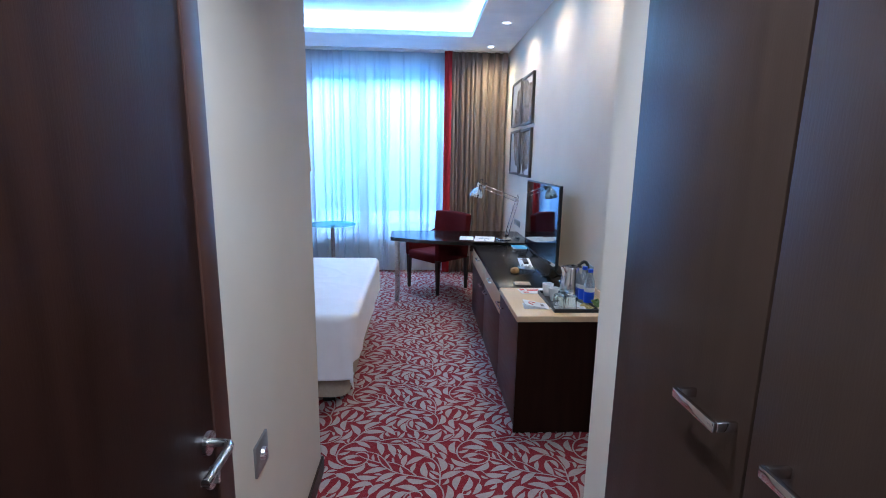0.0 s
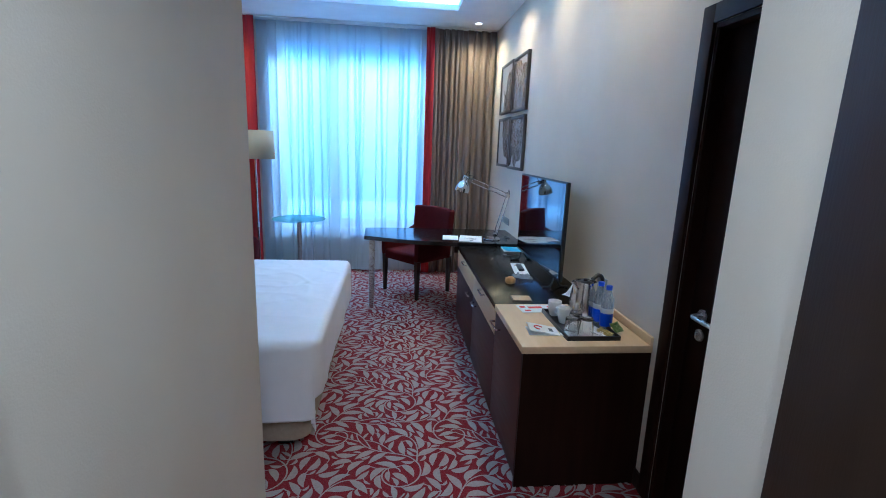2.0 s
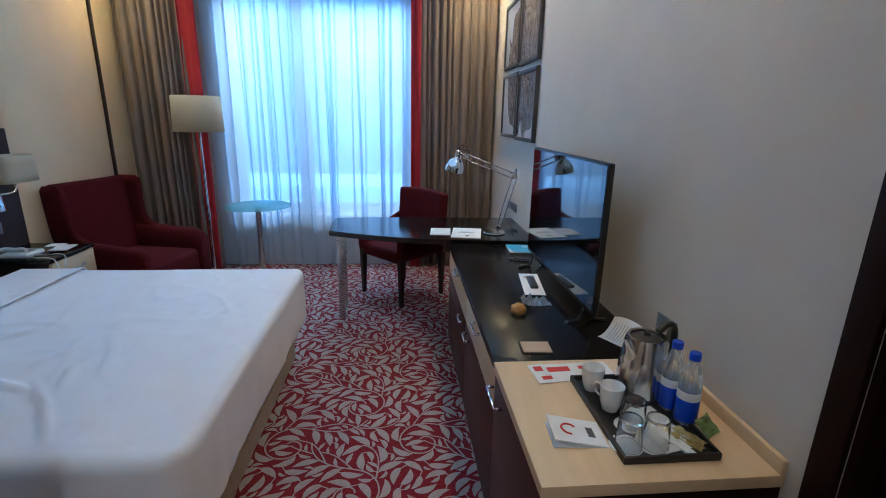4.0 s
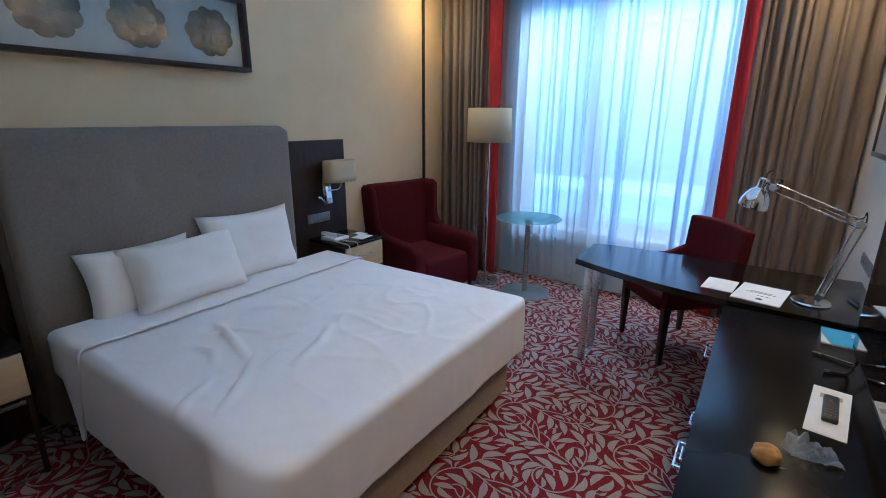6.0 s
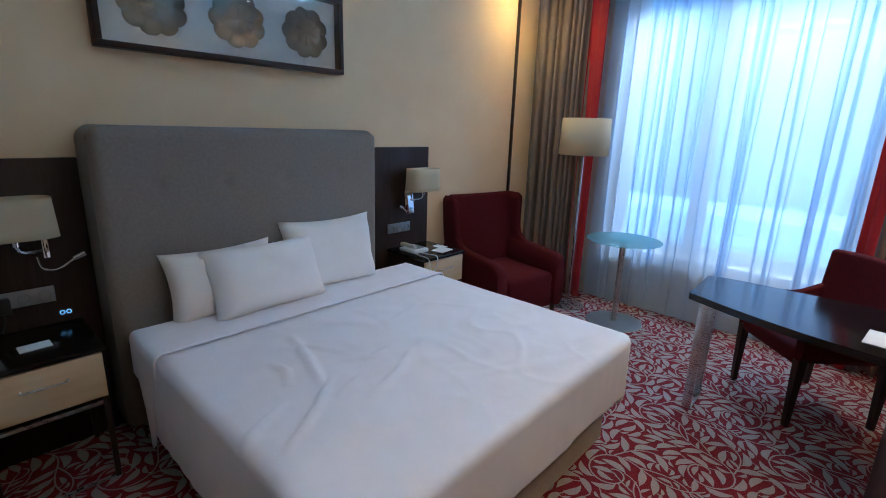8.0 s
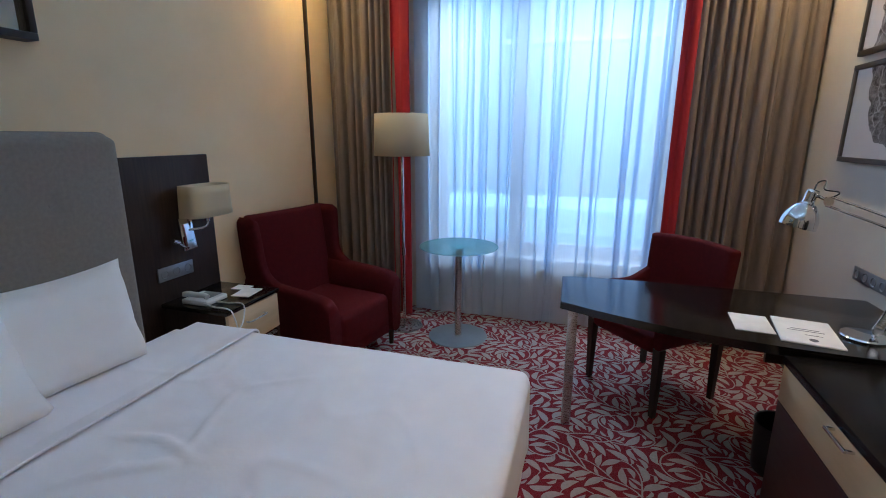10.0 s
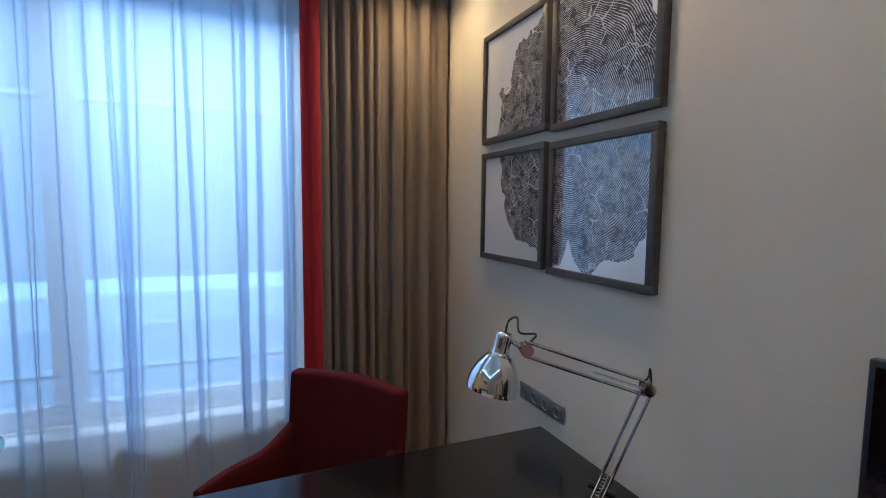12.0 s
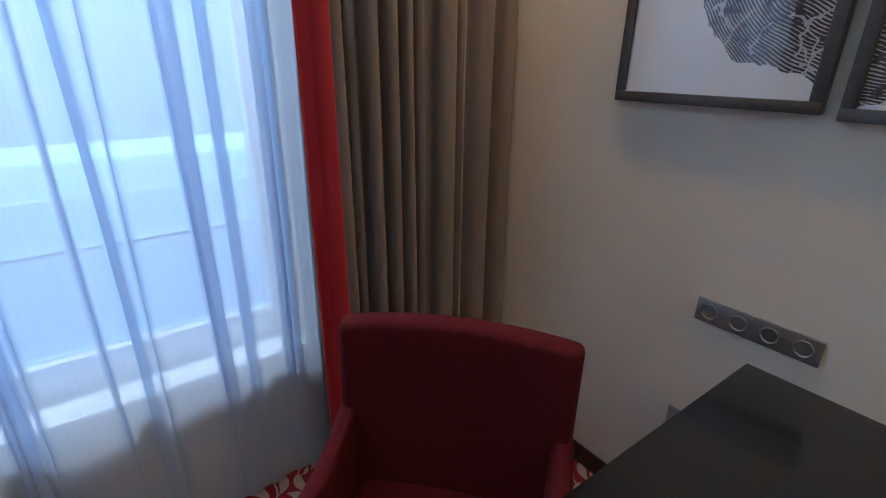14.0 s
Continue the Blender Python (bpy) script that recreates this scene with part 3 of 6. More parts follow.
# bathroom door in the corridor wall
d = thing("door_2", (XC, BD1, 0), "closed dark wood bathroom door with a steel lever handle", "door", kind="structure")
part("door_leaf", box(B(), XC - 0.006, XC + 0.036, BD0 + 0.002, BD1 - 0.002, 0.006, 2.118, 0.002), M["door"], d)
bm = B()
for y0, y1, z0, z1 in ((BD1, BD1 + 0.08, 0, 2.19), (BD0 - 0.075, BD0, 0, 2.19), (BD0, BD1, 2.12, 2.19)):
    box(bm, XC + 0.001, XC + 0.040, y0, y1, z0, z1, 0.003)
part("casing", bm, M["casing"], d)
lever(d, XC + 0.036, BD1 - 0.036, 0.985, 1, -1)

# wardrobe
wd = thing("wardrobe", (-0.64, -5.45, 0), "tall dark brown wardrobe with bar handles", "wardrobe")
part("body", box(B(), -0.618, XR - 0.002, YE + 0.002, -4.953, 0.0, ZH - 0.002), M["wood"], wd)
for y0, y1 in ((-5.443, -4.953), (-5.94, -5.449), (-6.44, -5.946), (-6.745, -6.446)):
    dd = part("door", box(B(), -0.64, -0.619, y0, y1, 0.06, ZH - 0.01, 0.0015), M["wardrobe"], wd)
    hy0, hy1 = (y0 + 0.025, y0 + 0.15) if y0 > -5.5 else (y1 - 0.20, y1 - 0.075)
    bm = B()
    box(bm, -0.684, -0.675, hy0, hy1, 1.172, 1.190, 0.002)
    box(bm, -0.676, -0.64, hy0, hy0 + 0.009, 1.172, 1.190, 0.002)
    box(bm, -0.676, -0.64, hy1 - 0.009, hy1, 1.172, 1.190, 0.002)
    part("handle", bm, M["chrome"], dd, "square chrome bar handle")

# switch plate on the corridor wall
sw = thing("wall_switch", (XC, -4.73, 0.68), "square steel thermostat plate with a round knob", "switch")
part("plate", box(B(), XC, XC + 0.009, -4.785, -4.675, 0.63, 0.735, 0.003), M["dulled"], sw)
part("knob", rod(B(), (XC + 0.009, -4.73, 0.683), (XC + 0.02, -4.73, 0.683), 0.022, 0.019, 24), M["steel"], sw)

# ---------- curtains ----------


def pleats(x0, x1, y, z0, z1, n, amp, seed, cols=10, rows=16, drift=0.35, top_tight=0.45):
    """Heavy cloth in n uneven folds, gathered tighter under the track."""
    rng = random.Random(seed)
    wide = [rng.choice((0.55, 0.75, 1.0, 1.45)) * rng.uniform(0.85, 1.15) for _ in range(n)]
    ends = [0.0]
    for w in wide:
        ends.append(ends[-1] + w / sum(wide))
    sway = [rng.uniform(-1, 1) for _ in range(n + 1)]
    lean = [rng.uniform(-0.22, 0.22) for _ in range(n + 1)]
    bm = B()

    def fn(u, v):
        i = min(n - 1, next((k for k in range(n) if u < ends[k + 1]), n - 1))
        f = (u - ends[i]) / (ends[i + 1] - ends[i])
        k = wide[i] * n / sum(wide)
        a = amp * (0.45 + 0.55 * min(1.35, k)) * (1 - top_tight * v)
        s = math.sin(2 * math.pi * f)
        d = sway[i] * (1 - f) + sway[i + 1] * f
        heading = max(0.0, v - 0.90) / 0.10
        ripple = 0.010 * heading * math.sin(6 * math.pi * f) + 0.004 * math.sin(4 * math.pi * f + 5 * d) * (1 - v)
        x = x0 + (x1 - x0) * (u + (ends[i + 1] - ends[i]) * (0.6 * lean[i] * s * (1 - 0.5 * v) - 0.07 * math.sin(4 * math.pi * f)))
        x += drift * 0.02 * d * math.sin(2.6 * v + 2 * d) * (1 - v)
        return Vector((min(max(x, min(x0, x1)), max(x0, x1)), y + a * s + ripple, z0 + (z1 - z0) * v))

    return sheet(bm, n * cols, rows, fn)


def voile_folds(x0, x1, y, z0, z1, seed, rows=18):
    """Thin cloth in plan: nearly flat runs with narrow folds that lap back over themselves, each leaning its own way."""
    rng = random.Random(seed)
    plan, pos, fold = [], x0, 0
    leans = [(0.0, 0.0)]
    while pos < x1 - 0.03:
        w = min(rng.choice((0.030, 0.045, 0.065, 0.095, 0.13)) * rng.uniform(0.8, 1.2), x1 - pos)
        lap, dep, bow = rng.choice((0.006, 0.010, 0.016, 0.028)) * rng.uniform(0.8, 1.2), rng.uniform(0.004, 0.010), rng.uniform(-0.014, 0.014)
        for k in range(7):
            f = k / 6
            plan.append((pos + w * f, (0.008 - 2 * dep) * (1 - f) + bow * math.sin(math.pi * f), fold + f, 0.0))
        plan.append((pos + w + 0.001, dep * 0.4, fold + 1, 0.0))
        plan.append((pos + w, dep * 0.8, fold + 1, 0.0))
        plan.append((pos + w, dep, fold + 1, 1.0 * lap))
        plan.append((pos + w, dep * 1.3, fold + 1, 1.06 * lap))
        pos += w
        fold += 1
        leans.append((rng.uniform(-0.045, 0.045), rng.uniform(-0.8, 0.8)))
    leans.append((0.0, 0.0))

    def fn(u, v):
        a, b, c, lap = plan[round(u * (len(plan) - 1))]
        i = int(c)
        f = c - i
        (m0, p0), (m1, p1) = leans[i], leans[i + 1]
        m, p = m0 * (1 - f) + m1 * f, p0 * (1 - f) + p1 * f
        x = a - lap * (1.35 - 0.45 * v) + m * (1 - v) ** 1.2 + 0.012 * p * math.sin(5 * v)
        return Vector((min(max(x, x0), x1), y + b + 0.010 * p * (1 - v), z0 + (z1 - z0) * v))

    return sheet(B(), len(plan) - 1, rows, fn)


def drape(x0, x1, y, n, seed, bx0, bx1, label):
    t = thing("curtain", ((x0 + x1) / 2, y, 0.015), label, "curtain", "window curtains")
    c = part("cloth", pleats(x0, x1, y, 0.015, ZC - 0.012, n, 0.044, seed, cols=16, drift=0.7), M["drape"], t, sharp=80)
    c.modifiers.new("thick", "SOLIDIFY").thickness = 0.004
    c = part("border", pleats(bx0, bx1, y - 0.05, 0.015, ZC - 0.012, 1, 0.018, seed + 5, cols=14), M["band"], t, "red border band", sharp=80)
    c.modifiers.new("thick", "SOLIDIFY").thickness = 0.006


drape(-3.54, -2.92, 0.435, 8, 11, -2.955, -2.80, "taupe pleated curtain with a red border beside the armchair")
drape(-0.785, 0.0, 0.475, 10, 23, -0.838, -0.745, "taupe pleated curtain with a red border beside the desk")
sh = thing("sheer_curtain", (-1.78, 0.53, 0.01), "thin white sheer curtain drawn across the window", "curtain")
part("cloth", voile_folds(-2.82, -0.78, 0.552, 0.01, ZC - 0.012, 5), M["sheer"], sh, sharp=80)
solo("curtain_track", box(B(), XL + 0.01, XR - 0.01, 0.40, 0.55, ZC - 0.011, ZC - 0.001, 0.002), M["white"], (-1.78, 0.47, ZC - 0.01), "white ceiling-mounted curtain track", "curtain rail")
solo("wall_trim", box(B(), XL + 0.001, XL + 0.022, 0.135, 0.165, 0.086, ZC - 0.002, 0.003), M["wood"], (XL, 0.15, 0.086), "dark vertical wood trim strip on the wall", "trim", kind="structure")

# ---------- bed ----------
BX0, BX1, BY0, BY1, BZ = -3.33, -1.56, -3.30, -1.58, 0.605
bed = thing("bed", (-2.45, -2.44, 0), "double bed with a beige upholstered divan base and white sheets", "bed")

for lx in (BX0 + 0.15, BX1 - 0.2):
    for ly in (BY0 + 0.18, BY1 - 0.18):
        part("leg", box(B(), lx - 0.04, lx + 0.04, ly - 0.04, ly + 0.04, 0, 0.075), M["plastic"], bed)
RC = 0.09                       # how far the bedding rounds off at the foot corners


def rounded_outline(x0, x1, y0, y1, r):
    """Plan of a slab whose two corners at x1 are rounded."""
    o = [(x0, y1), (x0, y0)]
    for r, cy, a0 in ((r, y0 + r, -90), (0.06, y1 - 0.06, 0)):
        o += [(x1 - r + r * math.cos(radians(a0 + 11.25 * k)), cy + r * math.sin(radians(a0 + 11.25 * k))) for k in range(9)]
    return o


part("base", prism(B(), rounded_outline(BX0, BX1 - 0.06, BY0 + 0.05, BY1 - 0.04, 0.09), 0.075, 0.345, 0.02), M["divan"], bed)
part("mattress", prism(B(), rounded_outline(BX0, BX1 - 0.03, BY0 + 0.03, BY1 - 0.03, 0.09), 0.345, BZ - 0.012, 0.04), M["linen"], bed)


CREASES = (((-1.96, -3.23), (-2.09, -3.04), (-2.25, -2.86), 0.012, 0.011), ((-2.03, -3.34), (-2.12, -3.25), (-2.20, -3.09), 0.016, 0.008),
           ((-2.70, -2.80), (-2.43, -2.87), (-2.19, -2.95), 0.022, 0.012), ((-2.02, -2.86), (-2.09, -2.65), (-2.20, -2.47), 0.020, 0.009),
           ((-2.52, -3.00), (-2.40, -2.99), (-2.29, -3.04), 0.018, 0.008), ((-2.70, -2.62), (-2.60, -2.52), (-2.45, -2.43), 0.022, 0.008),
           ((-2.33, -2.78), (-2.25, -2.66), (-2.28, -2.52), 0.018, 0.008), ((-2.60, -2.92), (-2.50, -2.78), (-2.36, -2.72), 0.016, 0.007),
           ((-2.10, -2.95), (-2.16, -2.80), (-2.13, -2.68), 0.015, 0.007), ((-2.78, -2.40), (-2.60, -2.36), (-2.40, -2.42), 0.018, 0.006))


def crumple(x, y):
    """Height of the creases pressed into the bedspread."""
    h = 0.0
    for a, b, c, w, t in CREASES:
        for p, q, u0 in ((a, b, 0.0), (b, c, 0.5)):
            dx, dy = q[0] - p[0], q[1] - p[1]
            L2 = dx * dx + dy * dy
            u = ((x - p[0]) * dx + (y - p[1]) * dy) / L2
            if -0.02 <= u <= 1.02:
                d = ((x - p[0]) * dy - (y - p[1]) * dx) / math.sqrt(L2)
                k = math.sin(math.pi * min(1, max(0, u0 + 0.5 * u))) ** 0.7
                d += 0.005 * noise.noise(Vector((x * 14, y * 14, 2.0)))
                if abs(d) < 4 * w:
                    h = max(h, t * k * (math.exp(-abs(d) / (w * 0.55)) if d > 0 else math.exp(-(d / w) ** 2)))
    return h


def cover(x0, x1, y0, y1, z, dx, dyn, dyf, wr, seed, round_foot=False, flap=0.0):
    """Cloth lying on the bed: hangs dx over the foot, dyn and dyf over the near and far sides."""
    bm = B()
    nu, nv = 170, 200
    lx, ly = (x1 - x0) + dx, (y1 - y0) + dyn + dyf
    rad = 0.030

    def edge(t, lim):
        """Along-the-cloth overhang -> (out, down) round a rounded edge."""
        if t <= 0:
            return t, 0.0
        q = rad * math.pi / 2
        if t < q:
            return rad * math.sin(t / rad), rad * (1 - math.cos(t / rad))
        return rad, rad + (t - q)

    def fn(u, v):
        sx, sy = u * lx, v * ly - dyn
        ox, dnx = edge(sx - (x1 - x0 - rad), dx) if dx else (sx - (x1 - x0 - rad), 0.0)
        yn, dn1 = edge(-(sy - rad), dyn)
        yf, dn2 = edge(sy - (y1 - y0 - rad), dyf)
        dny = max(dn1, dn2)
        X = x1 - rad + ox if sx > x1 - x0 - rad else x0 + sx
        if -(sy - rad) > 0:
            Y = y0 + rad - yn
        elif sy - (y1 - y0 - rad) > 0:
            Y = y1 - rad + yf
        else:
            Y = y0 + sy
        down = max(dnx, dny) + 0.25 * min(dnx, dny)
        p = Vector((sx * 1.0, sy * 1.0, seed))
        crease = noise.noise(Vector((p.x * 2.2 + 0.8 * p.y, p.y * 2.6 - 1.0 * p.x, seed)))
        fine = noise.noise(Vector((p.x * 7 + 4 * crease, p.y * 6, seed + 7)))
        ridge = (1 - abs(noise.noise(Vector((p.x * 2.6 - p.y * 1.1, p.x * 1.5 + p.y * 3.0, seed + 3))))) ** 14
        mid = math.exp(-((sx - 0.45 * lx) ** 2 / 0.30 + (sy - 0.42 * ly) ** 2 / 0.22))
        h = wr * (0.25 * crease + 0.30 * fine * (0.25 + mid) + 0.8 * ridge * (0.10 + mid))
        h += 2.0 * crumple(X, Y) if seed == 9.0 else 0.0
        hang = 1.0 if down > 0.05 else 0.0
        along = sx if dny > dnx else sy
        wav = (0.005 * math.sin(9 * along + 3 * crease) + 0.004 * noise.noise(Vector((along * 16, down * 3, seed)))) * min(1, down / 0.3) * hang
        if dnx > dny:
            X += wav
        elif dny > 0:
            Y += wav * (1 if dn2 > dn1 else -1)
        if flap and dn1 > 0.02:
            k = min(1.0, (dn1 - 0.02) / (dyn - 0.05))
            X += k * ((x0 * 0.45 + x1 * 0.55) - X) * flap
            down += 0.05 * k * (1 - abs(2 * u - 1))
        if flap:
            down -= 0.008 * max(0.0, u - 0.8) / 0.2
        if round_foot:
            for r, yc, sg in ((RC, y0 + RC, -1), (0.06, y1 - 0.06, 1)):
                ax, by = max(0.0, X - (x1 - r)) / r, max(0.0, sg * (Y - yc)) / r
                if ax > 0 and by > 0:
                    X = x1 - r + r * ax * math.sqrt(max(0.2, 1 - 0.5 * by * by))
                    Y = yc + sg * r * by * math.sqrt(max(0.2, 1 - 0.5 * ax * ax))
                    break
        return Vector((X, Y, z - down + h * (1 - 0.85 * hang)))

    cover.fn = fn
    return sheet(bm, nu, nv, fn)


under = solo("bed_sheet", cover(BX0 + 0.01, BX0 + 0.62, BY0 + 0.004, BY1 - 0.004, BZ + 0.004, 0.0, 0.20, 0.20, 0.006, 2.0), M["linen"], (-3.0, -2.44, BZ), "smooth white cotton bed sheet under the pillows", "sheet", sharp=80)
under.modifiers.new("thick", "SOLIDIFY").thickness = -0.003
dvt = thing("duvet", (-2.3, -2.44, BZ), "white rumpled bedspread tucked over the mattress", "bedspread")
dv = part("cloth", cover(BX0 + 0.33, BX1, BY0 - 0.005, BY1 + 0.005, BZ + 0.030, 0.285, 0.40, 0.29, 0.013, 9.0, True), M["linen"], dvt, sharp=80)
dv.modifiers.new("thick", "SOLIDIFY").thickness = -0.012
rim_fn = cover.fn
part("hem", tube(B(), [rim_fn(1.0, 0.20 + 0.66 * k / 60) + Vector((0.005, 0, 0.004)) for k in range(61)], 0.0065, 6), M["linen"], dvt, "stitched hem along the foot")
part("hem", tube(B(), [rim_fn(0.15 + 0.68 * k / 60, 0.0) + Vector((0, -0.005, 0.004)) for k in range(61)], 0.0065, 6), M["linen"], dvt, "stitched hem along the side")
# turned-down hem of the sheet
hem = thing("sheet_fold", (-2.95, -2.44, BZ), "turned-down white sheet hem across the bed", "sheet")
hc = part("cloth", cover(BX0 + 0.13, BX0 + 0.475, BY0 - 0.016, BY1 + 0.012, BZ + 0.044, 0.0, 0.44, 0.31, 0.006, 5.0, flap=0.8), M["linen"], hem, sharp=80)
hc.modifiers.new("thick", "SOLIDIFY").thickness = -0.010
part("hem", tube(B(), [cover.fn(0.93, k / 80) + Vector((0, 0, 0.0015)) for k in range(9, 72)], 0.0022, 6), M["linen"], hem, "stitched seam along the fold")


def pillow(x, y, z, w, h, t, lean, turn, seed, label):
    """A pillow standing against the headboard, leaning back by some degrees."""
    m = pose(0, 0, h / 2, 0, 0, 0)
    bm = cushion(B(), w, h, t, m, seed=seed)
    o = solo("pillow", bm, M["pillowcase"], (0, 0, 0), label, "pillow", "bed pillows", sharp=80)
    o.matrix_basis = pose(x, y, z, 0, 0, 90 + turn) @ pose(0, 0, 0, -lean, 0, 0)
    return o


pillow(-3.185, -2.86, BZ + 0.012, 0.58, 0.375, 0.18, 14, 3, 1.0, "white pillow leaning on the headboard behind a smaller one")
pillow(-3.185, -2.20, BZ + 0.012, 0.63, 0.45, 0.21, 14, -3, 5.0, "white pillow leaning on the headboard")
pillow(-3.055, -2.665, BZ + 0.026, 0.66, 0.385, 0.20, 24, 2, 9.0, "white pillow in front of the other two")

# headboard
HX = -3.318
hb = thing("headboard", (-3.45, -2.58, 0.1), "tall grey upholstered headboard with button tufts", "headboard")


def head_fn(u, v):
    y = -3.345 + 1.59 * u
    cr_ = 0.07
    ed = min(u, 1 - u) * 1.59
    drop = cr_ - math.sqrt(max(0.0, cr_ ** 2 - (cr_ - ed) ** 2)) if ed < cr_ else 0.0
    z = 0.10 + (1.475 - drop) * v
    d = 0.0
    for by in (-3.1, -2.77, -2.43, -2.07):
        for bz in (1.30, 0.95):
            d += 0.011 * math.exp(-((y - by) ** 2 + (z - bz) ** 2) / 0.0016)
    ey = min(u, 1 - u) * 1.59
    ez = (1 - v) * 1.475
    rd = 0.05
    rr = 0.0
    if ey < rd:
        rr = max(rr, 1 - math.sqrt(max(0, 1 - (1 - ey / rd) ** 2)))
    if ez < rd:
        rr = max(rr, 1 - math.sqrt(max(0, 1 - (1 - ez / rd) ** 2)))
    return Vector((HX - d - rd * rr, y, z))


bm = sheet(B(), 150, 90, head_fn)
part("pad", bm, M["headcloth"], hb, sharp=80)
out = []
for cy, s in ((-3.345, -1), (-1.755, 1)):
    for k in range(7):
        a = math.pi / 2 * k / 6
        out.append((cy - s * 0.07 + s * 0.07 * math.cos(a), 1.505 + 0.07 * math.sin(a)) if s > 0 else (cy + 0.07 - 0.07 * math.sin(a), 1.505 + 0.07 * math.cos(a)))
bm = B()
right = [p for p in out[7:]]
left = [p for p in out[:7]]
ol = [(-3.345, 0.1), (-1.755, 0.1)] + right + left
va = [bm.verts.new((HX - 0.045, y, z)) for y, z in ol]
vb = [bm.verts.new((XL + 0.002, y, z)) for y, z in ol]
bm.faces.new(va)
bm.faces.new(vb[::-1])
for i in range(len(ol)):
    bm.faces.new((va[i], va[(i + 1) % len(ol)], vb[(i + 1) % len(ol)], vb[i]))
part("back_board", bm, M["headcloth"], hb)
for by in (-3.1, -2.77, -2.43, -2.07):
    for bz in (1.30, 0.95):
        part("button", rod(B(), (HX - 0.016, by, bz), (HX - 0.007, by, bz), 0.011, 0.007, 14), M["headcloth"], hb)

# ---------- bedside ----------


def bedside(y0, y1, ztop, panel_y0, panel_y1, panel_top, label, plabel):
    p = thing("wall_panel", (XL, (panel_y0 + panel_y1) / 2, 0), plabel, "wall panel", "bedside panels")
    part("board", box(B(), XL + 0.002, XL + 0.03, panel_y0, panel_y1, 0.0, panel_top, 0.002), M["wood"], p)
    t = thing("bedside_table", ((-3.33), (y0 + y1) / 2, 0), label, "bedside table", "bedside tables")
    x0, x1 = XL + 0.032, -3.125
    part("top", box(B(), x0, x1 + 0.005, y0 - 0.01, y1 + 0.01, ztop - 0.022, ztop, 0.003), M["black"], t, "glossy black top")
    bm = B()
    box(bm, x0, x1 - 0.02, y0, y1, ztop - 0.245, ztop - 0.023)
    part("body", bm, M["wood"], t)
    dr = part("drawer", box(B(), x1 - 0.019, x1, y0 + 0.004, y1 - 0.004, ztop - 0.235, ztop - 0.03, 0.002), M["beige"], t, "pale maple drawer front")
    c = (y0 + y1) / 2
    zb = ztop - 0.105
    part("handle", tube(B(), smooth_path([(x1, c - 0.075, zb), (x1 + 0.022, c - 0.07, zb), (x1 + 0.026, c, zb), (x1 + 0.022, c + 0.07, zb), (x1, c + 0.075, zb)], 5), 0.0045, 8), M["steel"], dr, "slim steel handle")
    for yy in (y0 + 0.012, y1 - 0.012):
        for xx in (x0 + 0.012, x1 - 0.014):
            part("leg", box(B(), xx - 0.011, xx + 0.011, yy - 0.011, yy + 0.011, 0, ztop - 0.247, 0.002), M["wood"], t)
    part("rail", box(B(), x1 - 0.022, x1 - 0.006, y0 + 0.024, y1 - 0.024, ztop - 0.275, ztop - 0.258, 0.002), M["steel"], t, "steel front rail")
    part("floor_rail", box(B(), x1 - 0.022, x1 - 0.006, y0 + 0.024, y1 - 0.024, 0.0, 0.012, 0.002), M["steel"], t, "steel rail on the floor")
    return t


bedside(-3.855, -3.44, 0.655, YB + 0.016, -3.35, 1.425, "dark bedside table with a maple drawer beside the corridor wall", "dark wood wall panel beside the headboard")
bedside(-1.465, -1.045, 0.672, -1.75, -1.03, 1.455, "dark bedside table with a maple drawer beside the armchair", "dark wood wall panel beside the headboard near the armchair")


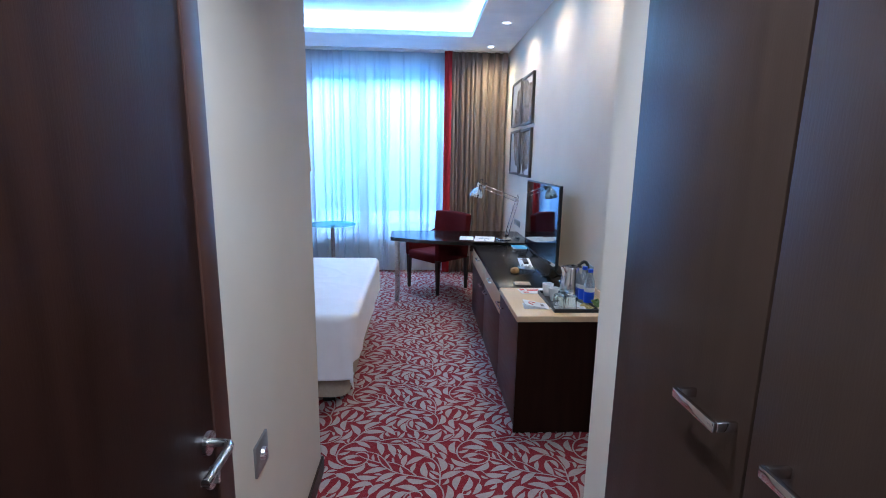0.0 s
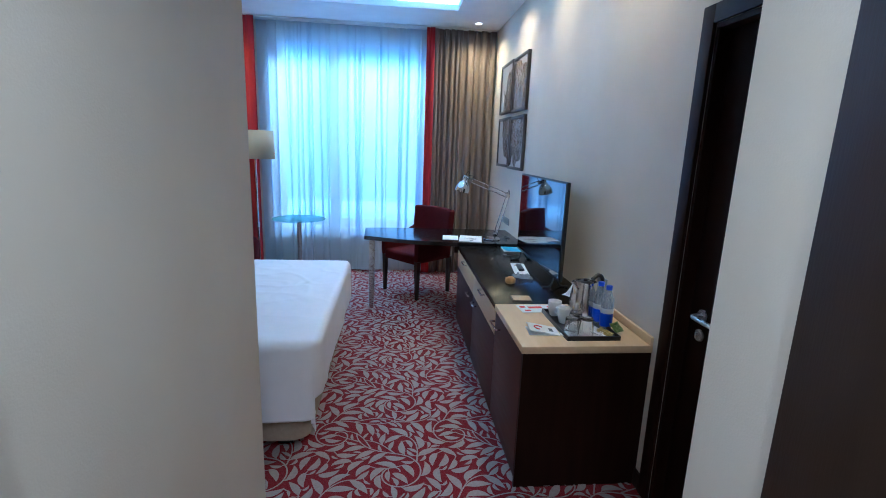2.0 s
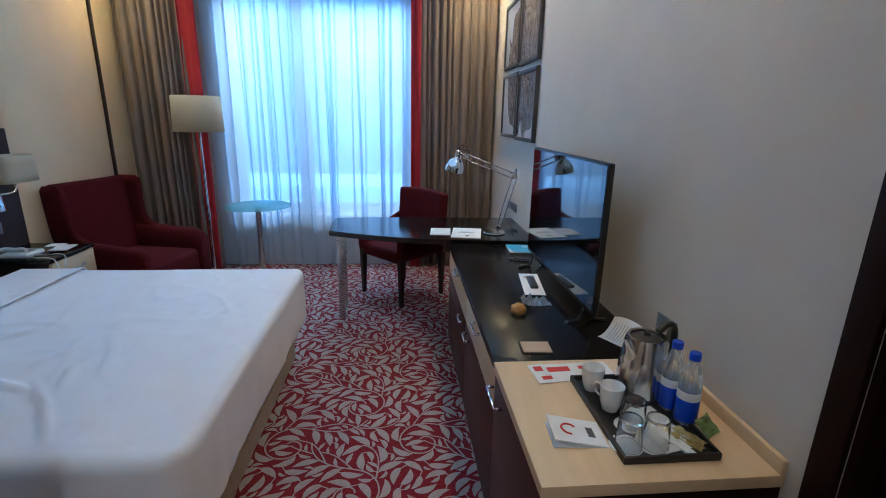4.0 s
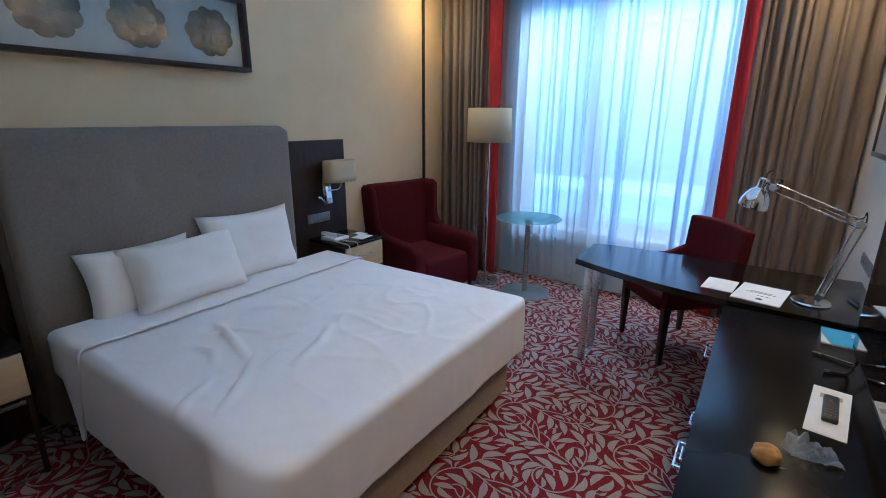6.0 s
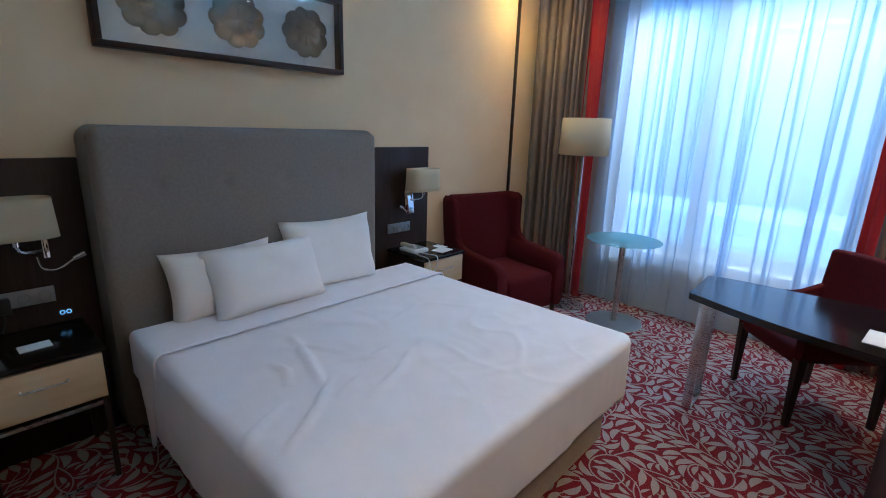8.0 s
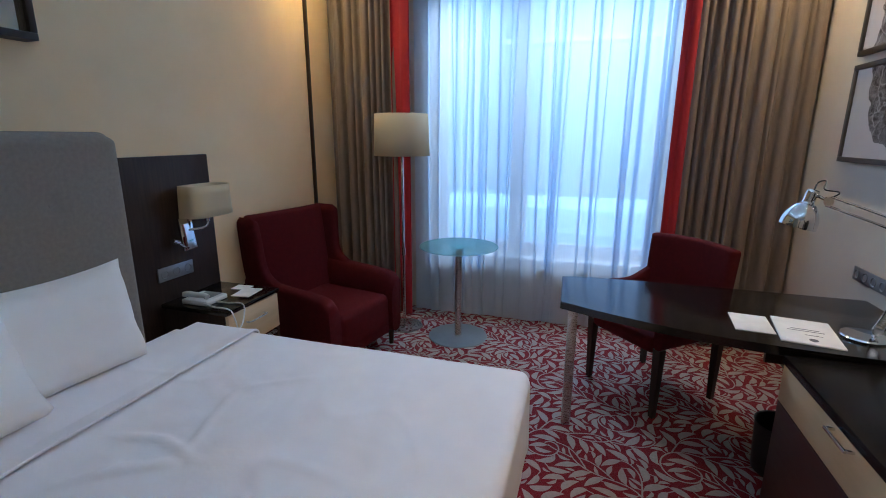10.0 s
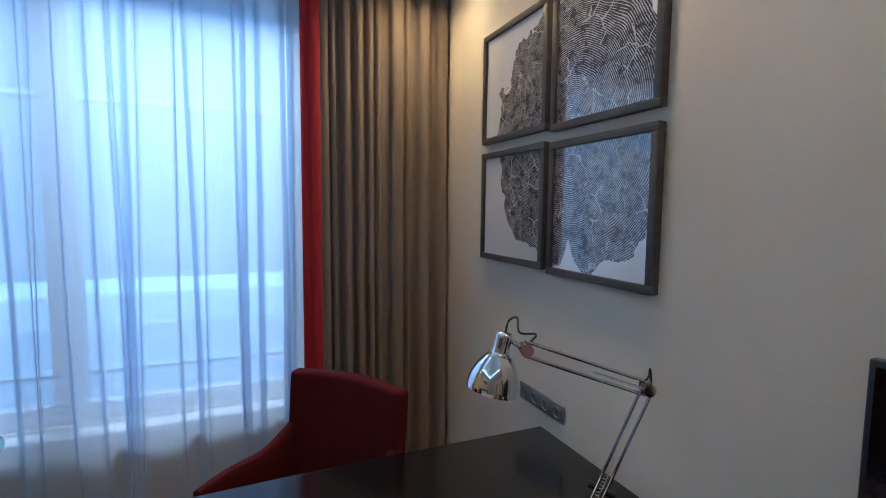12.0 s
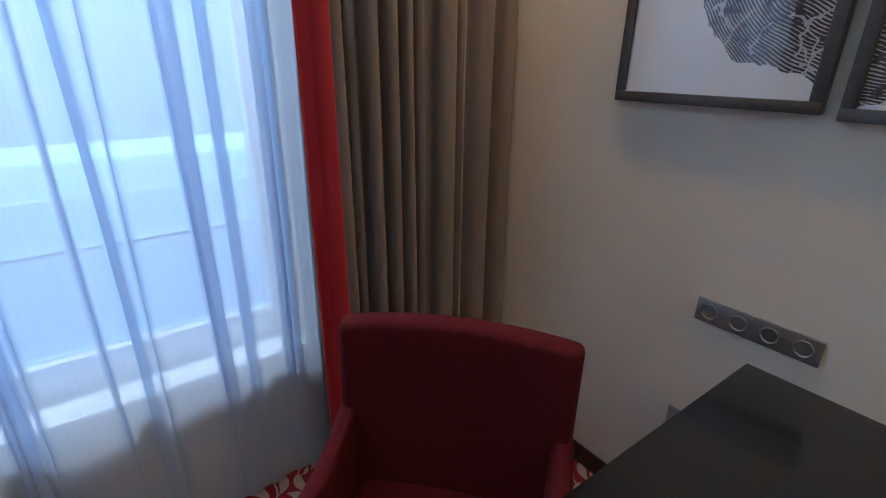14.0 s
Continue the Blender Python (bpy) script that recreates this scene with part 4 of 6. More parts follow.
def wall_lamp(y, z, flip, label):
    t = thing("wall_lamp", (XL + 0.03, y, z), label, "wall lamp", "bedside wall lamps")
    xw = XL + 0.031
    bm = B()
    w, dpt, h = 0.15, 0.085, 0.17

    def fn(u, v):
        a = 2 * math.pi * u
        k = 1.0 - 0.06 * v
        c, s = math.cos(a), math.sin(a)
        e = 0.55
        return Vector((xw + 0.115 + dpt * k * math.copysign(abs(c) ** e, c), y + w * k * math.copysign(abs(s) ** e, s), z - h / 2 + h * v))
    sheet(bm, 48, 4, fn)
    bmesh.ops.remove_doubles(bm, verts=bm.verts[:], dist=0.0005)
    s = part("shade", bm, M["shade"], t, "cream fabric shade", sharp=60)
    s.modifiers.new("thick", "SOLIDIFY").thickness = 0.003
    hw = 0.045 if flip < 0 else 0.012
    part("wall_plate", box(B(), 0.0, 0.016, -hw, hw, -0.27 if flip < 0 else -0.20, -0.09, 0.004, m=pose(xw + 0.03, y + 0.10 * flip, z, 0, -7, 0)), M["chrome"], t, "chrome wall plate")
    bm = B()
    tube(bm, smooth_path([(xw + 0.012, y + 0.10 * flip, z - 0.16), (xw + 0.07, y + 0.08 * flip, z - 0.158), (xw + 0.11, y + 0.02 * flip, z - 0.15), (xw + 0.115, y, z - 0.12), (xw + 0.115, y, z - 0.05)], 6), 0.007, 10)
    rod(bm, (xw + 0.115, y, z - 0.12), (xw + 0.115, y, z - 0.02), 0.013, seg=14)
    part("arm", bm, M["chrome"], t, "chrome swing arm")
    bm = B()
    tube(bm, smooth_path([(xw + 0.012, y + 0.07 * flip, z - 0.20), (xw + 0.05, y + 0.08 * flip, z - 0.245), (xw + 0.08, y + 0.13 * flip, z - 0.25), (xw + 0.09, y + 0.20 * flip, z - 0.205)], 8), 0.0055, 10)
    rod(bm, (xw + 0.09, y + 0.19 * flip, z - 0.21), (xw + 0.095, y + 0.235 * flip, z - 0.19), 0.012, 0.014, 14)
    part("reading_light", bm, M["chrome"], t, "flexible chrome reading light")
    return t


wall_lamp(-3.625, 1.185, 1, "cream bedside wall lamp with a flexible reading light")
wall_lamp(-1.20, 1.21, -1, "cream bedside wall lamp with a chrome plate, above the telephone")


def socket_strip(x, y0, y1, z0, z1, out, n, m_plate, label):
    t = thing("socket_strip", (x, (y0 + y1) / 2, (z0 + z1) / 2), label, "socket", "wall sockets")
    xa, xb = sorted((x, x + out * 0.009))
    part("plate", box(B(), xa, xb, y0, y1, z0, z1, 0.002), m_plate, t)
    zc = (z0 + z1) / 2
    for k in range(n):
        yy = y0 + (k + 0.5) * (y1 - y0) / n
        bm = lathe(B(), [(0.001, 0.002), (0.016, 0.002), (0.019, 0.009), (0.022, 0.011), (0.024, 0.009)], m=pose(0, 0, 0, 0, 90 * out, 0), seg=24)
        bmesh.ops.translate(bm, vec=Vector((x + out * 0.001, yy, zc)), verts=bm.verts[:])
        oo = part("outlet", bm, M["dulled"], t)
        bm = B()
        for s in (-0.006, 0.006):
            rod(bm, (x + out * 0.002, yy + s, zc), (x + out * 0.0045, yy + s, zc), 0.0024, seg=8)
        part("pin_hole", bm, M["plastic"], oo)
    return t


PX = XL + 0.03
socket_strip(PX, -3.735, -3.515, 0.765, 0.84, 1, 3, M["dulled"], "grey three-gang socket strip beside the bed")
socket_strip(PX, -1.47, -1.235, 0.79, 0.865, 1, 3, M["dulled"], "grey three-gang socket strip above the telephone")

# telephone, notepad, things on the bedside tables
ph = thing("telephone", (-3.36, -1.35, 0.672), "cream desk telephone with a coiled cord", "telephone")
bm = B()
box(bm, -3.45, -3.28, -1.435, -1.275, 0.672, 0.70, 0.01, 3, m=None)
part("body", bm, M["white"], ph)
bm = tube(B(), smooth_path([(-3.44, -1.42, 0.722), (-3.41, -1.415, 0.728), (-3.36, -1.41, 0.724), (-3.31, -1.415, 0.728), (-3.285, -1.42, 0.722)], 5), 0.015, 10)
part("handset", bm, M["white"], ph)
part("keypad", box(B(), -3.41, -3.31, -1.375, -1.29, 0.70, 0.704, 0.002), M["dulled"], ph)
part("cord", tube(B(), smooth_path([(-3.30, -1.435, 0.69), (-3.22, -1.45, 0.685), (-3.13, -1.44, 0.675), (-3.105, -1.435, 0.62), (-3.11, -1.41, 0.56), (-3.108, -1.37, 0.60), (-3.12, -1.35, 0.676), (-3.22, -1.36, 0.678), (-3.29, -1.37, 0.68)], 6), 0.004, 6), M["white"], ph)


def slab(name, cx, cy, z, w, l, h, turn, m, label, cat, bev=0.0005):
    bm = box(B(), -w / 2, w / 2, -l / 2, l / 2, 0, h, bev, 1)
    o = solo(name, bm, m, (0, 0, 0), label, cat)
    o.matrix_basis = pose(cx, cy, z, 0, 0, turn)
    return o


slab("notepad", -3.24, -1.17, 0.672, 0.11, 0.15, 0.004, 8, M["paper"], "small white notepad on the bedside table", "notepad")
slab("leaflet", -3.33, -1.10, 0.672, 0.10, 0.08, 0.003, 4, M["paper"], "small white card on the bedside table", "card")
slab("notepad", -3.30, -3.64, 0.655, 0.07, 0.11, 0.005, 3, M["paper"], "small white notepad beside the bed", "notepad")
ws = thing("tent_card", (-3.30, -3.80, 0.655), "white standing card with a dark ring printed low", "card")
part("card", box(B(), -0.003, 0.003, -0.045, 0.045, 0, 0.16, 0.001, m=pose(-3.28, -3.80, 0.655, 0, -10, 0)), M["paper"], ws)
part("print", lathe(B(), [(0.013, 0), (0.018, 0), (0.018, 0.0006), (0.013, 0.0006)], m=pose(-3.283, -3.80, 0.695, 0, 80, 0)), M["ink"], ws)

for yy in (-3.50, -3.475):
    b_ = thing("light_switch", (PX, yy, 0.668), "small round black light switch with a blue ring", "switch", "panel switches")
    part("button", rod(B(), (PX, yy, 0.70), (PX + 0.008, yy, 0.70), 0.007, 0.006, 16), M["plastic"], b_)
    part("ring", lathe(B(), [(0.0075, 0.001), (0.0105, 0.001), (0.0105, 0.004), (0.0075, 0.004)], (PX, yy, 0.70), 20, pose(0, 0, 0, 0, 90, 0)), M["ringlight"], b_, "dim blue light ring")
pl = thing("plug_adapter", (PX + 0.01, -3.70, 0.79), "black plug adapter in the socket strip", "plug")
part("case", box(B(), PX + 0.0095, PX + 0.052, -3.725, -3.675, 0.755, 0.825, 0.008, 3), M["plastic"], pl)
part("cable", tube(B(), smooth_path([(PX + 0.03, -3.70, 0.757), (PX + 0.032, -3.705, 0.71), (PX + 0.02, -3.72, 0.665)], 5), 0.003, 6), M["plastic"], pl)

# wide art on the bed wall
AY0, AY1, AZ0, AZ1, AXF = -3.222, -1.882, 1.922, 2.368, -3.50
art = thing("wall_art", (XL, (AY0 + AY1) / 2, AZ0), "wide framed shadow box with three smoky scalloped discs on white", "picture")


def moulding(x0, x1, y0, y1, z0, z1, w, bev=0.003):
    bm = B()
    box(bm, x0, x1, y0, y1, z0, z0 + w, bev)
    box(bm, x0, x1, y0, y1, z1 - w, z1, bev)
    box(bm, x0, x1, y0, y0 + w, z0 + w, z1 - w, bev)
    box(bm, x0, x1, y1 - w, y1, z0 + w, z1 - w, bev)
    return bm


part("moulding", moulding(XL + 0.001, AXF, AY0, AY1, AZ0, AZ1, 0.028), M["wood"], art, "dark wood moulding")
part("backing", box(B(), XL + 0.002, XL + 0.02, AY0 + 0.01, AY1 - 0.01, AZ0 + 0.01, AZ1 - 0.01), M["backing"], art, "white backing board")
for cy in (-2.955, -2.536, -2.118):
    R = 0.143

    def disc(u, v, cy=cy):
        a = 2 * math.pi * u
        sc = 0.96 + 0.13 * abs(math.sin(4.5 * a)) ** 0.7 + 0.02 * math.sin(3 * a + cy) - 0.10 * math.exp(-((a - math.pi / 2) / 0.12) ** 2)
        r = R * v * sc
        h = 0.018 * (1 - v ** 6) + 0.003 * math.sin(9 * a) * v * (1 - v ** 3) + 0.004 * noise.noise(Vector((math.cos(a) * v * 4, math.sin(a) * v * 4, cy))) + 0.007 * math.exp(-((v - 0.55) / 0.1) ** 2)
        return Vector((XL + 0.021 + h, cy + r * math.cos(a) * 1.01, (AZ0 + AZ1) / 2 + r * math.sin(a) * 0.94))
    part("disc", sheet(B(), 72, 12, disc), M["shell"], art, "smoky scalloped disc", sharp=60)
pg = part("glazing", box(B(), AXF - 0.012, AXF - 0.009, AY0 + 0.028, AY1 - 0.028, AZ0 + 0.028, AZ1 - 0.028), M["glazing"], art, "clear glass")
pg.visible_shadow = False

# four prints on the east wall
GC = (0.0, -0.67, 1.965)
for y0, y1, z0, z1, lab in ((-0.541, -0.010, 1.428, 1.950, "lower"), (-0.541, -0.010, 1.995, 2.517, "upper"), (-1.107, -0.573, 1.418, 1.940, "lower"), (-1.107, -0.573, 1.981, 2.503, "upper")):
    t = thing("framed_print", (XR, (y0 + y1) / 2, z0), "grey-framed black and white print of a cut tree trunk", "picture", "four tree-ring prints")
    part("moulding", moulding(-0.012, XR - 0.001, y0, y1, z0, z1, 0.028), M["frame"], t)
    bm = box(B(), 0.0, XR - 0.003, y0 + 0.026, y1 - 0.026, z0 + 0.026, z1 - 0.026)
    bmesh.ops.translate(bm, vec=-Vector(GC), verts=bm.verts[:])
    o = new("print", mesh_of("print", bm, M["prints"]))
    o.parent = t
    o.location = Vector(GC) - ORIGIN[t]

# ---------- armchair ----------
ac = thing("armchair", (0, 0, 0), "dark red upholstered wing armchair in the corner by the curtain", "armchair")


def rounded(bm, x0, x1, y0, y1, z0, z1, r, m=None):
    return box(bm, x0, x1, y0, y1, z0, z1, r, 4, m)


part("seat", rounded(B(), -0.275, 0.275, -0.39, 0.26, 0.16, 0.43, 0.05), M["fabric"], ac)


def back_fn(u, v):
    a = 2 * u - 1
    z = 0.30 + 0.735 * v
    wv = 0.31 + 0.045 * v
    return Vector((a * wv, 0.24 + 0.13 * v - 0.02 * math.cos(a * 1.5), z + 0.0 * a))


bm = sheet(B(), 14, 12, back_fn)
bk = part("backrest", bm, M["fabric"], ac, sharp=70)
bk.modifiers.new("thick", "SOLIDIFY").thickness = 0.11
bk.modifiers["thick"].offset = 0.0
bk.modifiers.new("soft", "BEVEL").width = 0.03
bk.modifiers["soft"].segments = 3
for s in (-1, 1):
    def wing_fn(u, v, s=s):
        z = 0.30 + 0.735 * u
        cap = 1.0 if u < 0.93 else math.sqrt(max(0.0, 1 - ((u - 0.93) / 0.07) ** 2))
        yf = 0.175 - 0.40 / (1 + math.exp((z - 0.575) / 0.032)) + 0.06 * (z - 0.8)
        yb = 0.30 + 0.14 * u
        c, q = math.cos(2 * math.pi * v), math.sin(2 * math.pi * v)
        Y = (yf + yb) / 2 + (yb - yf) / 2 * (0.7 + 0.3 * cap) * math.copysign(abs(c) ** 0.5, c)
        return Vector((s * (0.335 + 0.05 * u + 0.036 * cap * math.copysign(abs(q) ** 0.7, q)), Y, z))
    bm = sheet(B(), 26, 32, wing_fn)
    bmesh.ops.remove_doubles(bm, verts=bm.verts[:], dist=0.0005)
    bmesh.ops.holes_fill(bm, edges=[e for e in bm.edges if e.is_boundary], sides=0)
    part("wing", bm, M["fabric"], ac, sharp=80)
    bm = B()

    def arm_fn(u, v, s=s):
        y = -0.40 + 0.74 * u
        zt = 0.575 + 0.05 * u - 0.05 * math.exp(-(u / 0.05) ** 2)
        a = 2 * math.pi * v
        c, q = math.cos(a), math.sin(a)
        hx = (0.060 + 0.012 * (1 - u)) * (1 - 0.25 * math.exp(-(u / 0.04) ** 2))
        X = s * (0.335 + hx * math.copysign(abs(c) ** 0.75, c) + 0.02 * (q > 0) * q)
        Z = 0.12 + (zt - 0.12) * (0.5 + 0.5 * math.copysign(abs(q) ** 0.36, q))
        return Vector((X, y, Z))
    sheet(bm, 16, 28, arm_fn)
    bmesh.ops.remove_doubles(bm, verts=bm.verts[:], dist=0.0005)
    bmesh.ops.holes_fill(bm, edges=[e for e in bm.edges if e.is_boundary], sides=0)
    part("arm", bm, M["fabric"], ac, sharp=60)
    for yy in (-0.35, 0.30):
        part("leg", rod(B(), (s * 0.33, yy, 0.0), (s * 0.33, yy, 0.13), 0.016, 0.024, 12), M["wood"], ac)
part("front_rail", rounded(B(), -0.27, 0.27, -0.385, -0.33, 0.12, 0.30, 0.02), M["fabric"], ac)
ac.matrix_basis = pose(-3.16, -0.47, 0, 0, 0, 78)

# ---------- floor lamp and side table ----------
LX, LY = -2.775, 0.13
fl = thing("floor_lamp", (LX, LY, 0), "floor lamp with a cream drum shade and a chrome pole", "floor lamp")
part("base", lathe(B(), [(0.001, 0.0), (0.145, 0.0), (0.15, 0.006), (0.148, 0.014), (0.03, 0.022), (0.001, 0.024)], (LX, LY, 0), 40), M["steel"], fl)
part("pole", rod(B(), (LX, LY, 0.02), (LX, LY, 1.55), 0.011, seg=14), M["chrome"], fl)
part("knuckle", rod(B(), (LX, LY, 0.62), (LX, LY, 0.68), 0.016, seg=14), M["chrome"], fl)
s = part("shade", lathe(B(), [(0.215, 1.415), (0.205, 1.725)], (LX, LY, 0), 48), M["shade"], fl, "cream fabric drum shade", sharp=60)
s.modifiers.new("thick", "SOLIDIFY").thickness = 0.004
bm = B()
for k in range(3):
    a = 2 * math.pi * k / 3
    rod(bm, (LX, LY, 1.54), (LX + 0.205 * math.cos(a), LY + 0.205 * math.sin(a), 1.60), 0.002, seg=6)
part("spider", bm, M["chrome"], fl)
part("cord", tube(B(), smooth_path([(LX - 0.12, LY + 0.02, 0.008), (LX - 0.25, LY - 0.05, 0.008), (LX - 0.38, LY + 0.04, 0.008), (LX - 0.45, LY + 0.15, 0.008), (LX - 0.60, LY + 0.19, 0.008)], 6), 0.004, 6), M["plastic"], fl, "black flex on the carpet")

TX, TY = -2.295, 0.07
rt = thing("side_table", (TX, TY, 0), "round glass-topped side table on a steel pedestal", "side table")
part("base", lathe(B(), [(0.001, 0.0), (0.232, 0.0), (0.235, 0.004), (0.233, 0.009), (0.04, 0.016), (0.001, 0.017)], (TX, TY, 0), 56), M["dulled"], rt, "flat round steel base")
part("pole", rod(B(), (TX, TY, 0.016), (TX, TY, 0.728), 0.026, seg=24), M["steel"], rt)
part("flange", lathe(B(), [(0.001, 0.728), (0.07, 0.728), (0.07, 0.734), (0.001, 0.734)], (TX, TY, 0), 32), M["steel"], rt)
part("tabletop", lathe(B(), [(0.001, 0.7345), (0.298, 0.7345), (0.302, 0.737), (0.302, 0.742), (0.298, 0.7445), (0.001, 0.7445)], (TX, TY, 0), 64), M["frost"], rt, "aqua glass disc")

# ---------- desk ----------
near = smooth_path([(-1.475, -1.012, 0), (-1.25, -1.118, 0), (-0.95, -1.225, 0), (-0.70, -1.277, 0), (-0.40, -1.31, 0), (XR - 0.004, -1.322, 0)], 4)
ol = [(p.x, p.y) for p in near] + [(XR - 0.004, -0.536), (-0.55, -0.526), (-1.00, -0.522), (-1.30, -0.528), (-1.42, -0.542), (-1.490, -0.560)]
dk = thing("desk", (-0.75, -0.9, 0), "black writing desk with a curved front edge and a chrome leg", "desk")
part("desktop", prism(B(), ol, 0.717, 0.755, 0.003), M["black"], dk)
bm = B()
for y in (-0.905, -0.70):
    box(bm, -1.437, -1.387, y - 0.007, y + 0.007, 0.0, 0.717, 0.002)
box(bm, -1.437, -1.387, -0.892, -0.713, 0.0, 0.012, 0.002)
part("leg", bm, M["steel"], dk, "flat polished steel loop leg")
part("apron", box(B(), -0.62, -0.05, -1.20, -1.18, 0.64, 0.716), M["wood"], dk)

# desk chair
ch = thing("desk_chair", (0, 0, 0), "dark red upholstered armchair with dark wooden legs at the desk", "chair")
part("seat", rounded(B(), -0.245, 0.245, -0.27, 0.24, 0.38, 0.49, 0.035), M["fabric"], ch)


def cback(u, v):
    a = 2 * u - 1
    return Vector((a * (0.285 + 0.008 * v), 0.245 + 0.05 * v + 0.035 * a * a * -1, 0.40 + 0.55 * v - 0.012 * a * a * v))


bk = part("backrest", sheet(B(), 14, 12, cback), M["fabric"], ch, sharp=70)
bk.modifiers.new("thick", "SOLIDIFY").thickness = 0.075
bk.modifiers["thick"].offset = 0.0
bk.modifiers.new("soft", "BEVEL").width = 0.02
bk.modifiers["soft"].segments = 3
for s in (-1, 1):
    bm = B()

    def carm(u, v, s=s):
        y = 0.24 - 0.50 * u
        zt = 0.735 - 0.085 * u - 0.045 * math.exp(-((u - 0.35) / 0.3) ** 2) + 0.0
        a = 2 * math.pi * v
        c, q = math.cos(a), math.sin(a)
        zb = 0.42 + 0.0 * u
        X = s * (0.268 + 0.030 * math.copysign(abs(c) ** 0.6, c))
        return Vector((X, y, zb + (zt - zb) * (0.5 + 0.5 * math.copysign(abs(q) ** 0.5, q))))
    sheet(bm, 14, 24, carm)
    bmesh.ops.remove_doubles(bm, verts=bm.verts[:], dist=0.0005)
    bmesh.ops.holes_fill(bm, edges=[e for e in bm.edges if e.is_boundary], sides=0)
    part("arm", bm, M["fabric"], ch, sharp=60)
    for yy, lean in ((-0.235, 0.0), (0.235, 0.03)):
        bm = B()
        bmesh.ops.create_cone(bm, cap_ends=True, segments=4, radius1=0.020, radius2=0.034, depth=0.42, matrix=pose(s * 0.262, yy + lean / 2, 0.21, 0, 0, 45))
        part("leg", bm, M["wood"], ch, sharp=20)
ch.matrix_basis = pose(-0.935, -0.34, 0, 0, 0, -49)

# desk lamp
dlp = thing("desk_lamp", (-0.245, -1.09, 0.755), "chrome anglepoise desk lamp with a bell shade", "desk lamp")
F, E_, H_, PV = Vector((-0.245, -1.09, 0.755)), Vector((-0.146, -1.233, 1.195)), Vector((-0.488, -1.158, 1.322)), Vector((-0.22, -1.12, 0.80))
part("base", lathe(B(), [(0.001, 0), (0.082, 0), (0.084, 0.006), (0.080, 0.012), (0.02, 0.017), (0.001, 0.018)], F, 48), M["chrome"], dlp, "round chrome foot")
bm = B()
rod(bm, F + Vector((0.02, -0.03, 0.015)), PV, 0.009, seg=14)
part("stem", bm, M["chrome"], dlp)


def pair(p, q, off, name):
    n = (q - p).normalized()
    sd = n.cross(Vector((0.35, 0.94, 0))).normalized() * off
    for k in (-1, 1):
        part(name, rod(B(), p + sd * k, q + sd * k, 0.0048, seg=10), M["chrome"], dlp)
    bm = B()
    pts = []
    for i in range(60):
        t = i / 59
        c = p.lerp(q, 0.06 + 0.40 * t) + sd * 0.1
        a = t * 2 * math.pi * 14
        pts.append(c + Vector((math.cos(a) * 0.006, math.sin(a) * 0.006, 0)))
    part("spring", tube(bm, pts, 0.0012, 5), M["steel"], dlp)


pair(PV, E_, 0.016, "lower_arm")
pair(E_, H_, 0.018, "upper_arm")
for c in (PV, E_, H_):
    part("joint", rod(B(), c + Vector((-0.006, -0.016, 0)), c + Vector((0.006, 0.016, 0)), 0.017, seg=18), M["chrome"], dlp)
hm = pose(-0.553, -1.122, 1.260, 2, 13, 0)
prof = [(0.060, -0.046), (0.065, -0.049), (0.066, -0.036), (0.062, -0.010), (0.050, 0.019), (0.034, 0.042), (0.022, 0.054), (0.022, 0.098), (0.018, 0.104), (0.001, 0.106)]
bell = prof[:3] + [(p.x, p.z) for p in smooth_path([(r, 0, z) for r, z in prof[2:8]], 6)[1:]] + prof[8:]
hd = part("shade", lathe(B(), bell, (0, 0, 0), 64, hm), M["chrome"], dlp, "chrome bell shade", sharp=50)
hd.modifiers.new("thick", "SOLIDIFY").thickness = 0.002
part("bulb", lathe(B(), [(0.001, -0.045), (0.022, -0.03), (0.028, -0.01), (0.015, 0.03), (0.001, 0.035)], (0, 0, 0), 20, hm), M["white"], dlp)
part("bracket", rod(B(), hm @ Vector((0.02, 0, 0.085)), H_, 0.006, seg=10), M["chrome"], dlp)
part("flex", tube(B(), smooth_path([hm @ Vector((0, 0, 0.104)), hm @ Vector((0.002, 0, 0.135)), hm @ Vector((0.025, 0, 0.146)), H_ + Vector((-0.02, 0, 0.045)), H_ + Vector((0.03, 0, 0.035)), H_ + Vector((0.006, 0, 0.012))], 6), 0.003, 6), M["plastic"], dlp, "black flex loop")
part("flex", tube(B(), smooth_path([E_ + Vector((-0.03, 0, 0.02)), E_ + Vector((0.0, 0, 0.03)), E_ + Vector((0.006, 0, 0.055)), E_ + Vector((0.012, 0, 0.02)), E_ + Vector((0.008, 0, -0.02))], 5), 0.003, 6), M["plastic"], dlp, "black flex loop")

# papers on the desk
def paper(cx, cy, z, w, l, turn, label, bars=(), stamp=None, h=0.003, m="paper"):
    t = thing("leaflet", (0, 0, 0), label, "leaflet", "papers")
    part("sheet", box(B(), -w / 2, w / 2, -l / 2, l / 2, 0, h, 0.0004, 1), M[m], t)
    for bx, by, bw, bl, mm in bars:
        part("printed_bar", box(B(), bx - bw / 2, bx + bw / 2, by - bl / 2, by + bl / 2, h, h + 0.0008), M[mm], t)
    if stamp:
        part("printed_seal", lathe(B(), [(0.001, h), (0.016, h), (0.016, h + 0.0008), (0.001, h + 0.0008)], (stamp[0], stamp[1], 0), 20), M["ink"], t)
    t.matrix_basis = pose(cx, cy, z, 0, 0, turn)
    return t


